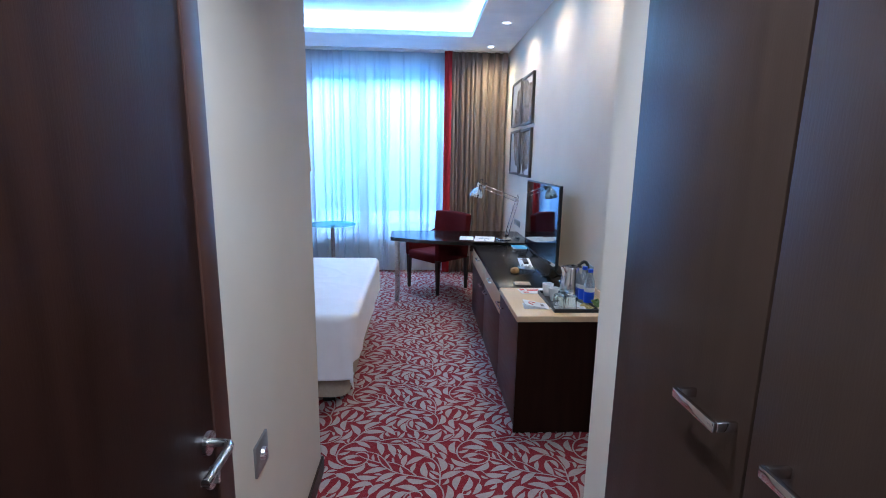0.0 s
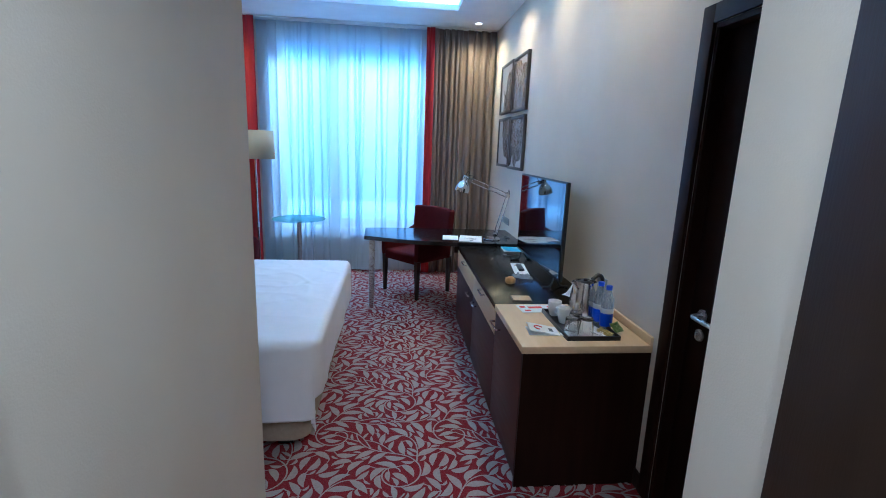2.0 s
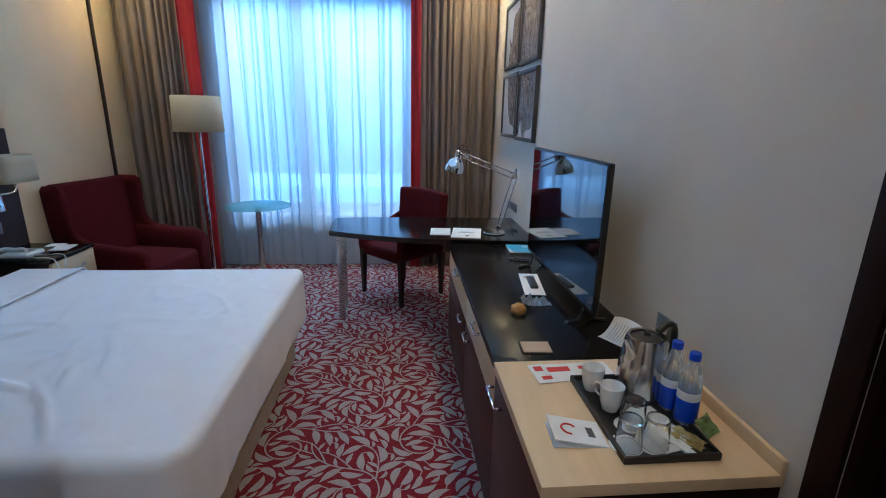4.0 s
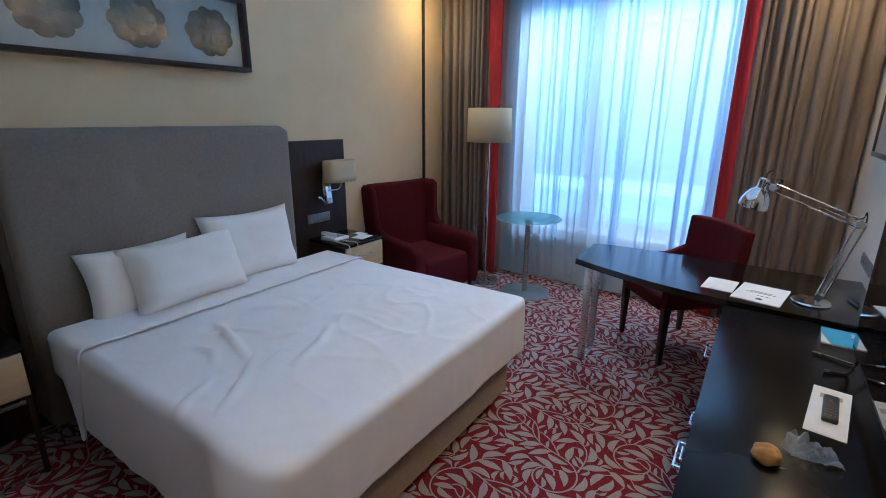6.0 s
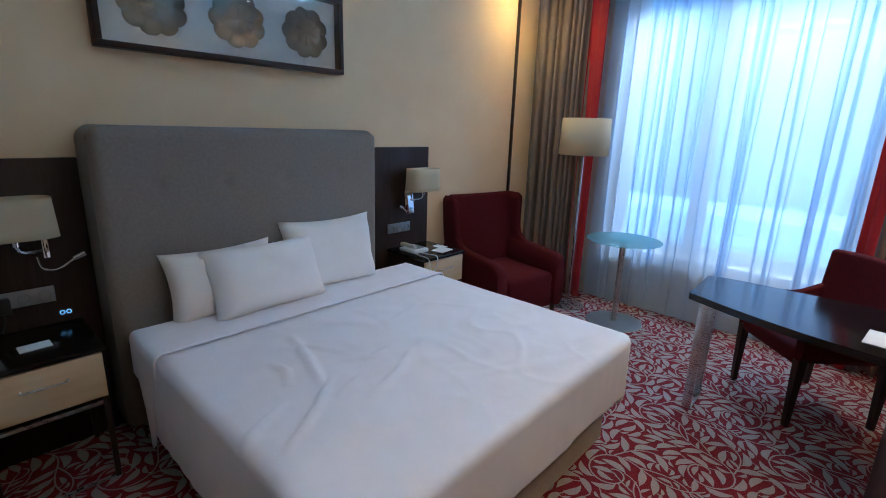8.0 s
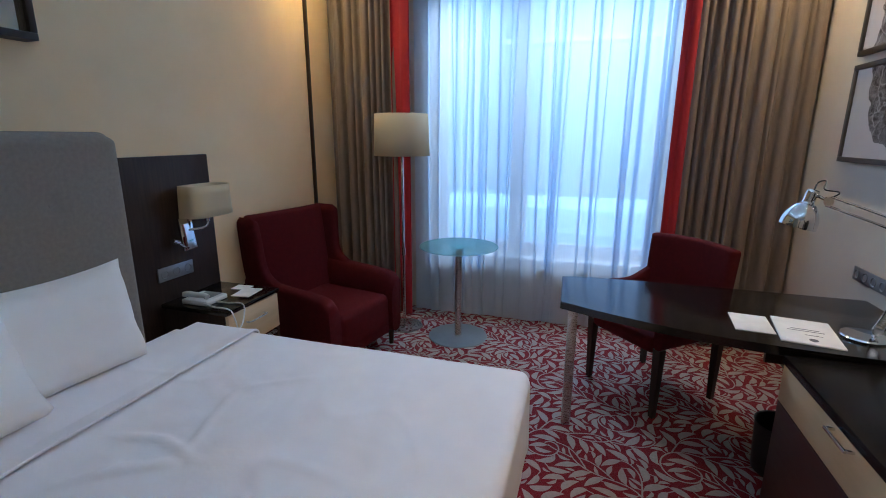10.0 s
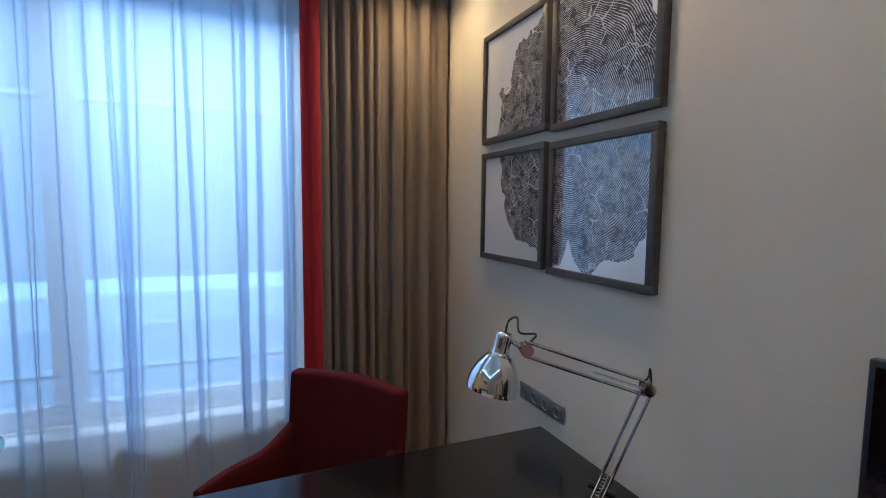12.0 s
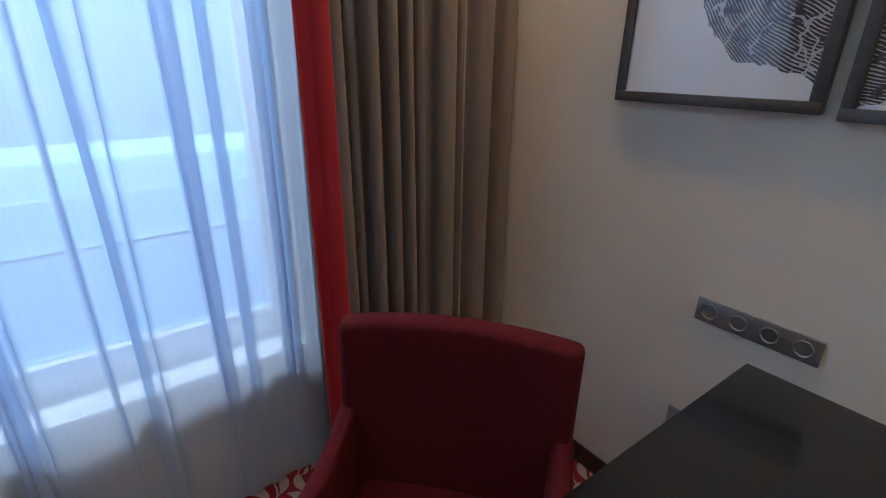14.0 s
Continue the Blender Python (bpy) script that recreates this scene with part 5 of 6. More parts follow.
paper(-0.645, -1.05, 0.755, 0.15, 0.215, -6, "small blank white leaflet on the desk")
paper(-0.455, -1.10, 0.755, 0.215, 0.30, -10, "white printed leaflet with a round seal on the desk", ((0.0, 0.02, 0.10, 0.006, "ink"), (0.0, 0.0, 0.13, 0.005, "ink"), (0.02, -0.045, 0.06, 0.004, "ink")), (0.01, -0.10), 0.005)
pc = thing("pen", (0, 0, 0), "black pen on the desk", "pen")
part("barrel", tube(B(), [(0, -0.05, 0.006), (0, 0.05, 0.006)], 0.0045, 8), M["plastic"], pc)
pc.matrix_basis = pose(-0.07, -1.0, 0.755, 0, 0, 15)

# sockets on the east wall
socket_strip(XR, -0.686, -0.373, 0.825, 0.897, -1, 4, M["dulled"], "steel four-gang socket strip above the desk")
socket_strip(XR, -0.435, -0.36, 0.415, 0.49, -1, 1, M["dulled"], "steel single socket beside the desk")
socket_strip(XR, -3.048, -2.93, 0.818, 0.903, -1, 1, M["dulled"], "steel single socket behind the kettle")

# ---------- credenza ----------
CX, CY0, CY1, CS, CT = -0.60, -3.57, -1.325, -2.975, 0.735
cr = thing("credenza", (-0.29, -2.45, 0), "long dark credenza with maple drawer fronts and a black top", "credenza")
part("body", box(B(), CX + 0.022, XR - 0.002, CY0 + 0.02, CY1, 0.0, CT - 0.036), M["door"], cr)
part("end_panel", box(B(), CX + 0.002, XR - 0.003, CY0 + 0.001, CY0 + 0.019, 0.0, CT - 0.036), M["door"], cr)
part("black_top", box(B(), CX - 0.004, XR - 0.003, CS, CY1 + 0.002, CT - 0.035, CT, 0.002), M["blacktop"], cr, "glossy black worktop")
part("maple_top", box(B(), CX - 0.006, XR - 0.003, CY0 - 0.006, CS - 0.001, CT - 0.035, CT, 0.002), M["beige"], cr, "pale maple worktop")
part("upstand", box(B(), XR - 0.018, XR - 0.003, CY0 - 0.006, CS - 0.001, CT, CT + 0.042, 0.002), M["beige"], cr, "pale maple upstand")


def hbar(y, z, w, parent, vert=False):
    bm = B()
    x = CX
    box(bm, x - 0.03, x - 0.022, y - w / 2, y + w / 2, z - 0.005, z + 0.005, 0.002)
    for e in (-1, 1):
        ye = y + e * (w / 2 - 0.005)
        box(bm, x - 0.024, x + 0.001, ye - 0.005, ye + 0.005, z - 0.005, z + 0.005, 0.002)
    part("handle", bm, M["chrome"], parent, "chrome bar handle")


for y0, y1, hy in ((-2.195, CY1 - 0.002, -1.80), (CS + 0.002, -2.199, -2.58)):
    q = part("drawer", box(B(), CX, CX + 0.02, y0, y1, 0.545, CT - 0.04, 0.0015), M["beige"], cr, "pale maple drawer front")
    hbar(hy, 0.68, 0.13, q)
    q = part("door", box(B(), CX + 0.001, CX + 0.02, y0, y1, 0.05, 0.541, 0.0015), M["redwood"], cr, "red-brown door front")
    hbar(-2.075 if y0 > -2.5 else -2.31, 0.505, 0.10, q)
q = part("door", box(B(), CX + 0.001, CX + 0.02, CY0 + 0.021, CS - 0.002, 0.05, CT - 0.04, 0.0015), M["redwood"], cr, "red-brown fridge door front")
hbar(-3.04, 0.63, 0.15, q)

# television
tv = thing("television", (-0.14, -2.24, CT), "flat black television on a low stand", "television")
T0, T1, TZ0, TZ1 = -2.750, -1.708, 0.80, 1.425
part("cabinet", box(B(), -0.155, -0.132, T0, T1, TZ0, TZ1, 0.005, 3), M["plastic"], tv)
part("screen", box(B(), -0.1575, -0.1545, T0 + 0.012, T1 - 0.012, TZ0 + 0.02, TZ1 - 0.012), M["screen"], tv, "dark glossy screen")
part("back_housing", box(B(), -0.133, -0.085, T0 + 0.25, T1 - 0.25, TZ0 + 0.05, TZ1 - 0.22, 0.012, 3), M["plastic"], tv)
for yy in (T0 + 0.12, T1 - 0.12):
    part("foot", tube(B(), smooth_path([(-0.235, yy - 0.035, CT + 0.0065), (-0.17, yy - 0.01, CT + 0.008), (-0.143, yy, CT + 0.07), (-0.10, yy, CT + 0.010), (-0.05, yy - 0.01, CT + 0.0065)], 6), 0.0065, 10), M["plastic"], tv, "slim dark foot")
    part("foot_tip", rod(B(), (-0.243, yy - 0.037, CT + 0.0068), (-0.226, yy - 0.032, CT + 0.0072), 0.0066, 0.0072, 12), M["chrome"], tv, "bright foot tip")

# on the credenza's black top
mg = thing("magazine", (0, 0, 0), "blue and cream holiday magazine on the black worktop", "magazine")
part("pages", box(B(), -0.103, 0.103, -0.095, 0.095, 0, 0.006, 0.001), M["paper"], mg)
part("cover", prism(B(), [(-0.07, -0.095), (0.103, -0.095), (0.103, 0.095), (-0.103, 0.095), (-0.103, 0.03)], 0.006, 0.0075), M["blueprint"], mg, "blue cover")
part("cover_corner", prism(B(), [(-0.103, -0.095), (-0.072, -0.095), (-0.103, 0.026)], 0.006, 0.0075), M["paper"], mg, "pale cover corner")
for k in range(2):
    part("printed_bar", box(B(), 0.0, 0.08, 0.03 + 0.022 * k, 0.04 + 0.022 * k, 0.0075, 0.0082), M["paper"], mg)
mg.matrix_basis = pose(-0.122, -1.480, CT, 0, 0, -4)
pn = thing("pen", (0, 0, 0), "silver pen beside the television", "pen")
part("barrel", tube(B(), [(0, -0.06, 0.006), (0, 0.04, 0.006)], 0.0045, 8), M["plastic"], pn)
part("tip", tube(B(), [(0, 0.041, 0.006), (0, 0.07, 0.006)], 0.0045, 8), M["chrome"], pn)
pn.matrix_basis = pose(-0.20, -1.72, CT, 0, 0, 70)

paper(-0.248, -2.16, CT, 0.105, 0.33, -8, "white card under the remote control", ((0.0, 0.1, 0.06, 0.03, "kraft"),), None, 0.002)
rc = thing("remote_control", (0, 0, 0), "black television remote control on a white card", "remote control")
part("case", box(B(), -0.021, 0.021, -0.085, 0.085, 0, 0.017, 0.006, 3), M["plastic"], rc)
for i in range(3):
    for j in range(7):
        part("button", box(B(), -0.015 + i * 0.0115, -0.008 + i * 0.0115, -0.068 + j * 0.019, -0.061 + j * 0.019, 0.017, 0.0182), M["kettle"] if (i, j) == (1, 5) else M["ink"], rc)
rc.matrix_basis = pose(-0.245, -2.16, CT + 0.0025, 0, 0, -6)

bn = thing("bread_roll", (-0.415, -2.55, CT), "golden bread roll in clear cling wrap", "bread")


def roll_fn(u, v):
    a, e = 2 * math.pi * u, math.pi * v
    p = Vector((math.cos(a) * math.sin(e), math.sin(a) * math.sin(e), math.cos(e)))
    k = 1 + 0.16 * noise.noise(p * 1.9 + Vector((3, 0, 0))) + 0.10 * noise.noise(p * 4.3)
    return Vector((-0.415 + 0.037 * p.x * k, -2.55 + 0.034 * p.y * k, CT + max(0.0, 0.021 + 0.027 * p.z * k - 0.007 * math.exp(-(p.y / 0.16) ** 2) * (p.z > 0))))


part("roll", sheet(B(), 32, 18, roll_fn), M["bun"], bn, sharp=80)


def wrap_fn(u, v):
    a = (u - 0.5) * 1.1
    r = 0.03 + 0.13 * v
    k = noise.noise(Vector((u * 6, v * 3, 1.0))) + 0.3 * noise.noise(Vector((u * 13, v * 5, 4.0)))
    return Vector((-0.39 + r * math.cos(a + 0.85), -2.54 + r * math.sin(a + 0.85), CT + 0.006 + 0.055 * abs(k) * (0.5 + 0.5 * v) + 0.022 * (1 - v)))


part("wrap", sheet(B(), 34, 16, wrap_fn), M["wrap"], bn, "crumpled clear wrap", sharp=50)

fd = thing("card_wallet", (0, 0, 0), "tan and dark key-card wallet on the black worktop", "wallet")
part("cover", box(B(), -0.06, 0.06, -0.05, 0.05, 0, 0.005, 0.001), M["wood"], fd)
part("card", box(B(), -0.052, 0.056, -0.044, 0.040, 0.005, 0.008, 0.001), M["kraft"], fd, "tan card")
fd.matrix_basis = pose(-0.428, -2.88, CT, 0, 0, -4)

pw = thing("price_list", (0, 0, 0), "curled white printed list leaning against the wall", "leaflet")
part("sheet", sheet(B(), 10, 6, lambda u, v: Vector((-0.05 + 0.10 * u, -0.065 + 0.13 * v, 0.004 + 0.075 * u ** 2.2 - 0.012 * u * (2 * v - 1) ** 2))), M["paper"], pw)
for k in range(8):
    part("printed_bar", sheet(B(), 6, 1, lambda u, v, k=k: Vector((-0.035 + 0.07 * u, -0.05 + 0.0125 * k + 0.0028 * v, 0.0055 + 0.075 * (0.15 + 0.70 * u) ** 2.2 - 0.012 * (0.15 + 0.70 * u) * (0.19 * k - 0.77) ** 2))), M["greyprint"], pw)
pw.matrix_basis = pose(-0.072, -2.83, CT, 0, 0, 30)

# on the maple top: leaflets, tray, cups, glasses, kettle, bottles
paper(-0.33, -3.06, CT, 0.25, 0.115, 3, "white leaflet with red printed blocks", ((-0.06, 0.02, 0.08, 0.03, "redink"), (0.03, 0.025, 0.03, 0.02, "redink"), (0.05, -0.02, 0.06, 0.006, "ink"), (0.08, 0.03, 0.04, 0.005, "ink")), None, 0.0025)
paper(-0.46, -3.07, CT + 0.003, 0.06, 0.12, 6, "narrow leaflet with orange flowers", ((0.0, 0.03, 0.03, 0.03, "redink"), (0.01, -0.03, 0.035, 0.02, "redink")), None, 0.0015)
bxx = thing("menu_card", (0, 0, 0), "folded white card with a dark red swirl", "card")
part("lower_leaf", box(B(), -0.075, 0.075, -0.055, 0.055, 0, 0.002), M["paper"], bxx)
part("upper_leaf", box(B(), -0.075, 0.075, -0.055, 0.055, 0, 0.002, m=pose(0, 0, 0.012, 0, 10, 0)), M["paper"], bxx)
part("printed_swirl", tube(B(), smooth_path([(-0.02 + 0.022 * math.cos(a), 0.022 * math.sin(a), 0.0152 - 0.176 * (-0.02 + 0.022 * math.cos(a))) for a in [0.6 + 0.6 * k for k in range(8)]], 3), 0.003, 6), M["redink"], bxx)
part("printed_bar", box(B(), 0.03, 0.05, -0.02, 0.02, 0.002, 0.0028, m=pose(0, 0, 0.012, 0, 10, 0)), M["ink"], bxx)
bxx.matrix_basis = pose(-0.455, -3.39, CT, 0, 0, -4)

tr = thing("tray", (-0.245, -3.31, CT), "black rectangular serving tray", "tray")
TRX0, TRX1, TRY0, TRY1 = -0.375, -0.112, -3.515, -3.115
part("bottom", box(B(), TRX0 + 0.008, TRX1 - 0.008, TRY0 + 0.008, TRY1 - 0.008, CT, CT + 0.006), M["plastic"], tr)
bm = B()
for b in ((TRX0, TRX1, TRY0, TRY0 + 0.008), (TRX0, TRX1, TRY1 - 0.008, TRY1), (TRX0, TRX0 + 0.008, TRY0 + 0.008, TRY1 - 0.008), (TRX1 - 0.008, TRX1, TRY0 + 0.008, TRY1 - 0.008)):
    box(bm, *b, CT, CT + 0.022, 0.002)
part("rim", bm, M["plastic"], tr)
TZ = CT + 0.0065


def cup(x, y, turn):
    t = thing("cup", (0, 0, 0), "white china cup on the tray", "cup", "cups on the tray")
    part("bowl", lathe(B(), [(0.001, 0.002), (0.024, 0.0), (0.026, 0.004), (0.034, 0.03), (0.039, 0.085), (0.036, 0.085), (0.031, 0.03), (0.022, 0.008), (0.001, 0.008)], seg=32), M["ceramic"], t)
    part("handle", tube(B(), smooth_path([(0.035, 0, 0.07), (0.06, 0, 0.066), (0.063, 0, 0.04), (0.034, 0, 0.024)], 6), 0.004, 8), M["ceramic"], t)
    t.matrix_basis = pose(x, y, TZ, 0, 0, turn) @ Matrix.Scale(0.93, 4)


cup(-0.325, -3.175, 70)
cup(-0.312, -3.285, 120)


def tumbler(x, y):
    t = thing("drinking_glass", (x, y, TZ + 0.001), "upturned clear drinking glass on the tray", "glass", "glasses on the tray")
    part("wall", lathe(B(), [(0.036, 0.0), (0.034, 0.035), (0.030, 0.082), (0.028, 0.086), (0.001, 0.087), (0.001, 0.076), (0.027, 0.076), (0.031, 0.03), (0.033, 0.0), (0.036, 0.0)], (x, y, TZ + 0.001), 32), M["clear"], t)


for gx, gy in ((-0.285, -3.372), (-0.262, -3.455), (-0.335, -3.452)):
    tumbler(gx, gy)
    cs = solo("coaster", lathe(B(), [(0.001, 0.0002), (0.043, 0.0002), (0.044, 0.0007), (0.043, 0.0012), (0.001, 0.0012)], (gx - 0.004, gy + 0.003, TZ - 0.0005), 32), M["paper"], (gx, gy, TZ), "round white paper coaster under a glass", "coaster", "paper coasters")

kt = thing("kettle", (-0.19, -3.175, TZ), "brushed steel electric kettle with a black lid and handle", "kettle")
KX, KY = -0.180, -3.205
part("power_base", lathe(B(), [(0.001, 0), (0.078, 0), (0.078, 0.014), (0.066, 0.018), (0.001, 0.018)], (KX, KY, TZ), 36), M["plastic"], kt)
part("jug", lathe(B(), [(0.001, 0.019), (0.077, 0.019), (0.079, 0.03), (0.073, 0.10), (0.061, 0.19), (0.057, 0.20), (0.049, 0.198), (0.052, 0.18)], (KX, KY, TZ), 48), M["kettle"], kt, "brushed steel jug")
part("lid", lathe(B(), [(0.049, 0.190), (0.03, 0.200), (0.012, 0.202), (0.010, 0.212), (0.001, 0.213)], (KX, KY, TZ), 32), M["plastic"], kt)
hd_ = Vector((0.95, 0.30, 0)).normalized()
part("handle", tube(B(), smooth_path([Vector((KX, KY, TZ)) + hd_ * a + Vector((0, 0, b)) for a, b in ((0.045, 0.205), (0.085, 0.225), (0.115, 0.20), (0.118, 0.13), (0.10, 0.06), (0.07, 0.045))], 6), 0.011, 10), M["plastic"], kt, "black plastic handle")
ha_ = math.atan2(-hd_.y, -hd_.x)


def spout_fn(u, v):
    """A pouring lip that grows out of the jug's wall towards its rim."""
    a = ha_ + (u - 0.5) * 0.95
    zz = 0.125 + 0.078 * v
    wall_r = 0.073 - 0.012 * (zz - 0.10) / 0.09
    r = wall_r - 0.001 + 0.034 * v ** 1.3 * max(0.0, 1 - abs(2 * u - 1)) ** 1.2
    return Vector((KX + r * math.cos(a), KY + r * math.sin(a), TZ + zz))


part("spout", sheet(B(), 12, 8, spout_fn), M["kettle"], kt, "pouring lip", sharp=60)


def bottle(x, y, turn):
    t = thing("water_bottle", (x, y, TZ), "clear plastic water bottle with a blue cap and blue label", "bottle", "water bottles")
    part("body", lathe(B(), [(0.001, 0.0), (0.027, 0.0), (0.031, 0.006), (0.031, 0.05), (0.029, 0.06), (0.031, 0.07), (0.031, 0.125), (0.027, 0.15), (0.016, 0.185), (0.0135, 0.195), (0.0135, 0.205)], (x, y, TZ), 28), M["bottle"], t, "clear bottle body")
    part("label", lathe(B(), [(0.0315, 0.012), (0.0318, 0.013), (0.0318, 0.078), (0.0315, 0.079)], (x, y, TZ), 28), M["blue"], t, "blue paper label")
    part("label_stripe", lathe(B(), [(0.0315, 0.079), (0.0318, 0.080), (0.0318, 0.104), (0.0315, 0.105)], (x, y, TZ), 28), M["paper"], t, "white label stripe")
    part("cap", lathe(B(), [(0.0155, 0.198), (0.0158, 0.200), (0.0158, 0.217), (0.014, 0.219), (0.001, 0.219)], (x, y, TZ), 24), M["blue"], t, "blue screw cap")


bottle(-0.128, -3.285, 0)
bottle(-0.118, -3.355, 0)
for k, (x, y, tn, mm, lab) in enumerate(((-0.185, -3.42, 20, "paper", "white sugar sachet on the tray"), (-0.17, -3.45, 35, "gold", "gold coffee sachet on the tray"), (-0.15, -3.43, 28, "gold", "gold coffee sachet on the tray"), (-0.20, -3.47, 24, "paper", "white sugar sachet on the tray"))):
    t = thing("sachet", (0, 0, 0), lab, "sachet", "sachets on the tray")
    part("packet", cushion(B(), 0.022, 0.095, 0.006, pose(0, 0, 0.004, 90, 0, 0), n=8), M[mm], t)
    t.matrix_basis = pose(x, y, TZ + 0.002 * k, 0, 0, tn)
t = thing("tea_bag_packet", (0, 0, 0), "green tea bag packet leaning on the bottle", "tea packet")
part("packet", cushion(B(), 0.07, 0.06, 0.012, pose(0, 0, 0.03, 0, 0, 0), n=10), M["green"], t)
t.matrix_basis = pose(-0.075, -3.43, TZ, -48, 0, 30)
slab("napkin", -0.215, -3.385, TZ, 0.11, 0.19, 0.002, 12, M["paper"], "white paper napkin on the tray", "napkin")

# waste bin under the desk end
bg = thing("waste_bin", (-0.43, -1.0, 0), "dark waste bin under the desk", "bin")
part("bucket", lathe(B(), [(0.001, 0.0), (0.095, 0.0), (0.10, 0.01), (0.112, 0.25), (0.115, 0.255), (0.108, 0.252), (0.096, 0.012), (0.001, 0.012)], (-0.43, -1.0, 0), 32), M["plastic"], bg)

# ---------- carpet pattern ----------
def carpet_leaves():
    """Scrollwork of the carpet in one repeat of 0.66 m: two whorls, stems between them, pointed leaves fitted into the room left."""
    P, N = 0.66, 264
    cell = P / N
    rng = random.Random(4)
    occ = np.zeros((N, N), np.int16)
    shapes = []

    def cells_of(prof, grow):
        p = np.array(prof)
        mid = (p[:-1] + p[1:]) / 2
        p = np.concatenate([p, mid])
        off = np.linspace(-1, 1, 19)[None, :] * (p[:, 3:4] + grow)
        x = p[:, 0:1] - np.sin(p[:, 2:3]) * off
        y = p[:, 1:2] + np.cos(p[:, 2:3]) * off
        return np.floor(x / cell).astype(int) % N, np.floor(y / cell).astype(int) % N

    def line(path, w0, w1, own):
        n = len(path)
        prof = [(x, y, a, w0 + (w1 - w0) * k / n) for k, (x, y, a) in enumerate(path)]
        ix, iy = cells_of(prof, 0.0)
        occ[ix, iy] = np.where(occ[ix, iy] == 0, own, occ[ix, iy])
        shapes.append(prof)

    def leaf_profile(x, y, ang, L, curv, fat, stalk):
        n = 12
        prof, px, py, a = [], x, y, ang
        tot = L + stalk
        for i in range(n + 1):
            q = (i / n * tot - stalk) / L
            w = 0.0026 if q <= 0 else max(0.0004, fat * L * max(0.0, math.sin(math.pi * q ** 0.78)) ** 0.9 + 0.0026 * (1 - q) ** 2)
            prof.append((px, py, a, w))
            a += curv * (1.5 - i / n) / n
            px += math.cos(a) * tot / n
            py += math.sin(a) * tot / n
        return prof

    def fits(prof, gap, skip):
        ix, iy = cells_of(prof[skip:], gap)
        return not occ[ix, iy].any()

    def settle(prof, own):
        ix, iy = cells_of(prof, 0.0)
        occ[ix, iy] = own
        shapes.append(prof)

    def dress(path, own, big, gap):
        """Leaves to both sides of a stem, the largest that the room allows."""
        run, side = 0.0, 1
        for k in range(1, len(path)):
            x, y, a = path[k]
            run += math.hypot(x - path[k - 1][0], y - path[k - 1][1])
            if run < gap:
                continue
            run, side = 0.0, -side
            done = False
            for sc in (1.0, 0.88, 0.77, 0.67, 0.58, 0.5, 0.42, 0.35):
                for o, cv in ((0.62, -1.0), (0.80, -1.4), (0.45, -0.6), (1.0, -1.7), (0.32, -0.4), (0.5, 0.7)):
                    prof = leaf_profile(x, y, a + side * o, big * sc, side * cv, 0.158 if sc > 0.5 else 0.14, 0.014 * sc + 0.004)
                    if fits(prof, 0.0050, 4):
                        settle(prof, own)
                        done = True
                        break
                if done:
                    break

    stems = []
    for k, (cx, cy, s, turn) in enumerate(((0.165, 0.165, 1, 0.4), (0.495, 0.495, -1, 2.2))):
        path, a, r = [], turn, 0.022
        while abs(a - turn) < 7.2:
            path.append((cx + r * math.cos(a), cy + r * math.sin(a), a + s * (math.pi / 2 - 0.14)))
            a += s * 0.008 / r
            r = 0.020 + 0.0175 * abs(a - turn)
        x, y, h = path[-1]
        kv = s / r
        for _ in range(46):
            kv += (-s * 6.5 - kv) * 0.075
            h += kv * 0.008
            x, y = x + 0.008 * math.cos(h), y + 0.008 * math.sin(h)
            if occ[int(x / cell) % N, int(y / cell) % N]:
                break
            path.append((x, y, h))
        line(path, 0.0042, 0.0036, k + 1)
        stems.append((path, k + 1))
    # side stems that leave each scroll on its outer side and bend the other way
    for path, own in list(stems):
        for at, sg in ((0.52, 1), (0.66, 1), (0.80, 1), (0.90, -1)):
            x, y, h = path[int(at * len(path))]
            s = 1 if own == 1 else -1
            h -= s * sg * 0.55
            kv, sub = -s * sg * 2.0, []
            for j in range(34):
                h += kv * 0.008
                kv += s * sg * 0.42
                x, y = x + 0.008 * math.cos(h), y + 0.008 * math.sin(h)
                if j > 3 and occ[int((x + 0.02 * math.cos(h)) / cell) % N, int((y + 0.02 * math.sin(h)) / cell) % N]:
                    break
                sub.append((x, y, h))
            if len(sub) > 8:
                line(sub, 0.0040, 0.0030, own + 2)
                stems.append((sub, own + 2))
    for path, own in stems:
        dress(path, own, 0.125 if own > 2 else 0.115, 0.0245)
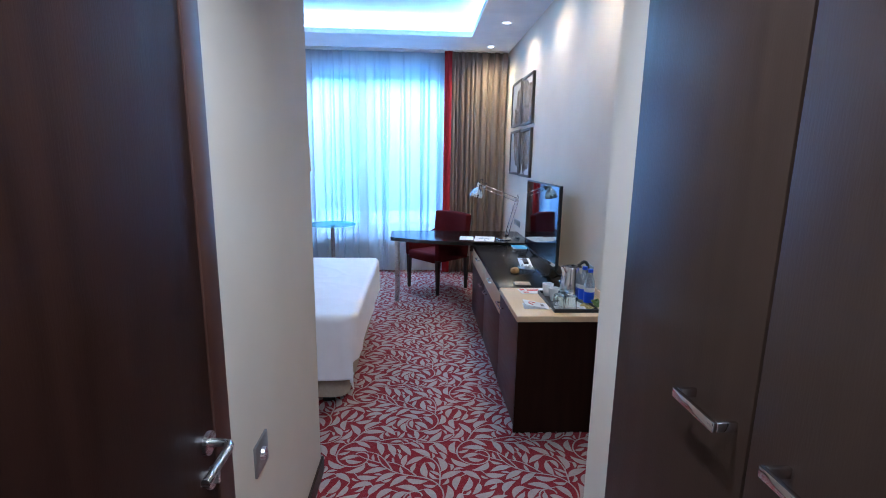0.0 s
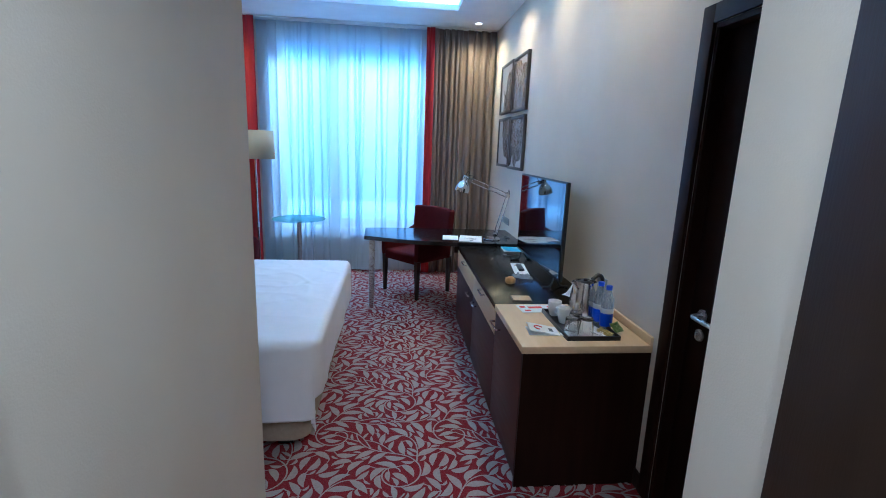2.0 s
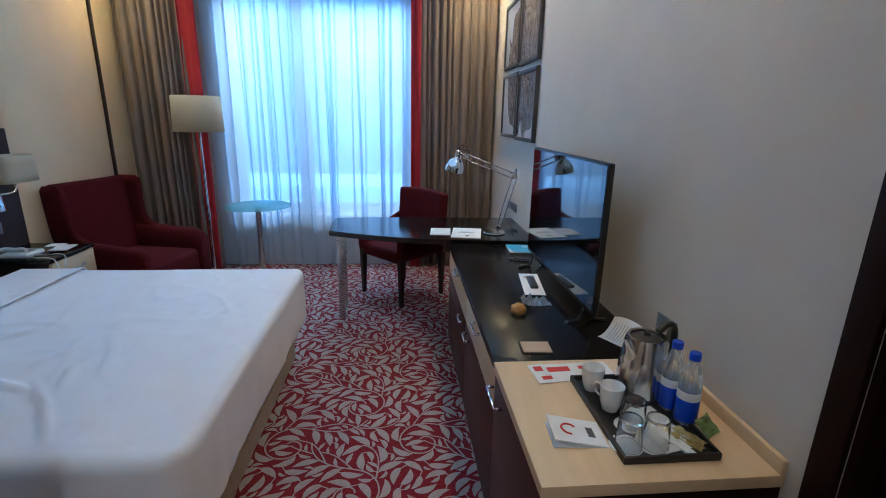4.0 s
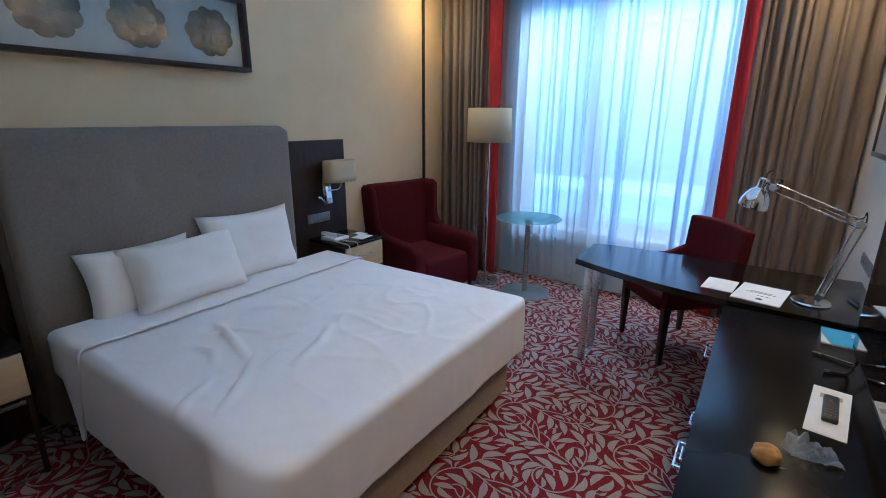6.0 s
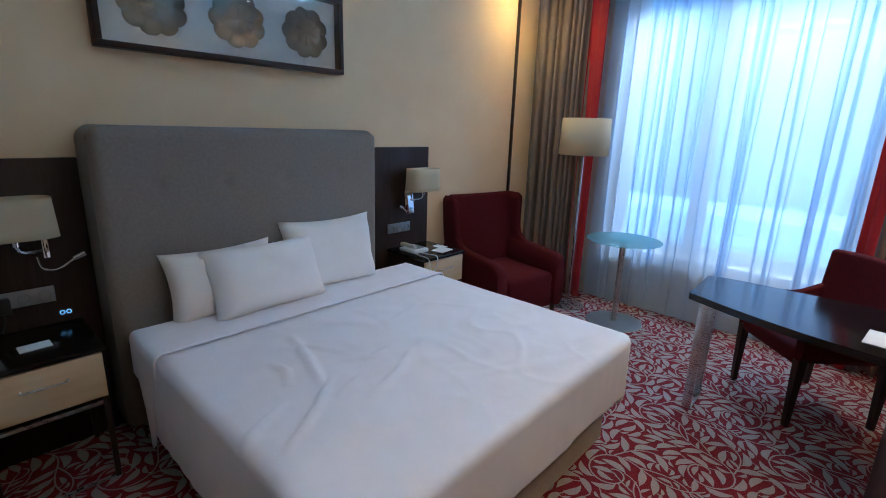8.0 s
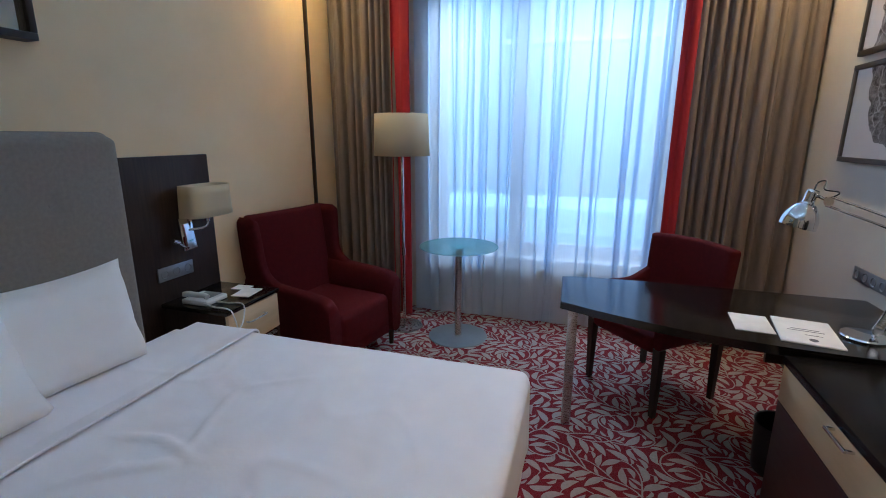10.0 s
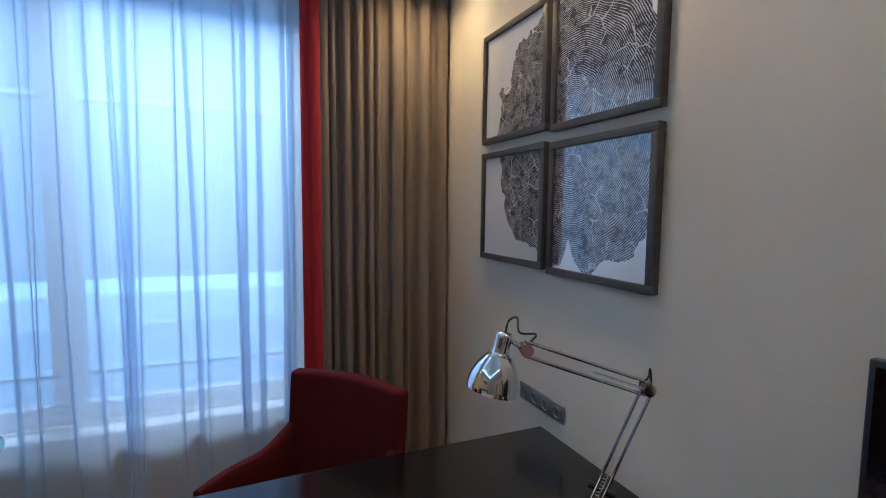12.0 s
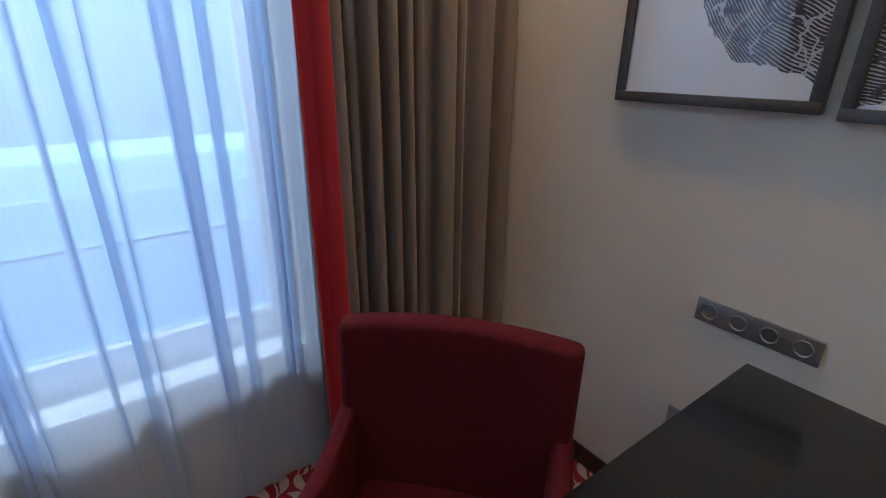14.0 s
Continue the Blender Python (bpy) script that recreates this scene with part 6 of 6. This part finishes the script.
    # leaves on short stalks where room is left, largest first
    for L, tries in ((0.110, 1500), (0.092, 1800), (0.077, 2200), (0.064, 2400), (0.052, 2600), (0.042, 2000)):
        for _ in range(tries):
            x, y = rng.uniform(0, P), rng.uniform(0, P)
            if occ[int(x / cell), int(y / cell)]:
                continue
            prof = leaf_profile(x, y, rng.uniform(0, 2 * math.pi), L, rng.uniform(0.5, 1.6) * rng.choice((-1, 1)), 0.16, 0.001)
            if not fits(prof, 0.0050, 0):
                continue
            # the stalk runs back from the leaf's foot to the nearest stem or leaf
            fx, fy, fa, _w = prof[0]
            best = None
            for da in (0.0, 0.35, -0.35, 0.7, -0.7):
                for d in range(2, 15):
                    qx, qy = fx - math.cos(fa + da) * d * cell, fy - math.sin(fa + da) * d * cell
                    if occ[int(qx / cell) % N, int(qy / cell) % N]:
                        if best is None or d < best[0]:
                            best = (d, qx, qy, fa + da)
                        break
            settle(prof, 9)
            if best:
                shapes.append([(best[1], best[2], best[3], 0.0030), (fx + 0.004 * math.cos(fa), fy + 0.004 * math.sin(fa), fa, 0.0026)])
    tile_v, tile_f = [], []
    for k, prof in enumerate(shapes):
        b = len(tile_v)
        for x, y, a, w in prof:
            tile_v.append((x - math.sin(a) * w, y + math.cos(a) * w, 0.004 + k * 4e-6))
            tile_v.append((x + math.sin(a) * w, y - math.cos(a) * w, 0.004 + k * 4e-6))
        tile_f += [(b + 2 * i, b + 2 * i + 1, b + 2 * i + 3, b + 2 * i + 2) for i in range(len(prof) - 1)]
    tile_v, tile_f = np.array(tile_v), np.array(tile_f)
    verts, faces, n = [], [], 0
    OX, OY = -1.163 - 0.165, -2.12 - 0.165
    for i in range(-5, 4):
        for j in range(-8, 6):
            v = tile_v + np.array((OX + i * P, OY + j * P, 0.0))
            if v[:, 0].max() < XL or v[:, 0].min() > XR or v[:, 1].max() < YE or v[:, 1].min() > YN + 0.1 or (v[:, 0].max() < XC - 0.1 and v[:, 1].max() < YB - 0.1):
                continue
            v[:, 0] = np.clip(v[:, 0], XL - 0.05, XR + 0.05)
            v[:, 1] = np.clip(v[:, 1], YE - 0.05, YN + 0.05)
            verts.append(v)
            faces.append(tile_f + n)
            n += len(v)
    me = bpy.data.meshes.new("leaf_pattern")
    verts, faces = np.concatenate(verts), np.concatenate(faces)
    mid = verts[faces].mean(axis=1)
    faces = faces[~((mid[:, 0] < XC - 0.06) & (mid[:, 1] < YB - 0.06)) & (mid[:, 0] > XL) & (mid[:, 0] < XR + 0.02)]
    me.from_pydata(verts.tolist(), [], faces.tolist())
    me.materials.append(M["leaf"])
    o = new("leaf_pattern", me)
    o.parent = floor
    o.matrix_parent_inverse = Matrix.Translation(-Vector(floor.location))
    tagged(o, "beige leaf and vine pattern of the carpet", kind="stuff")


carpet_leaves()
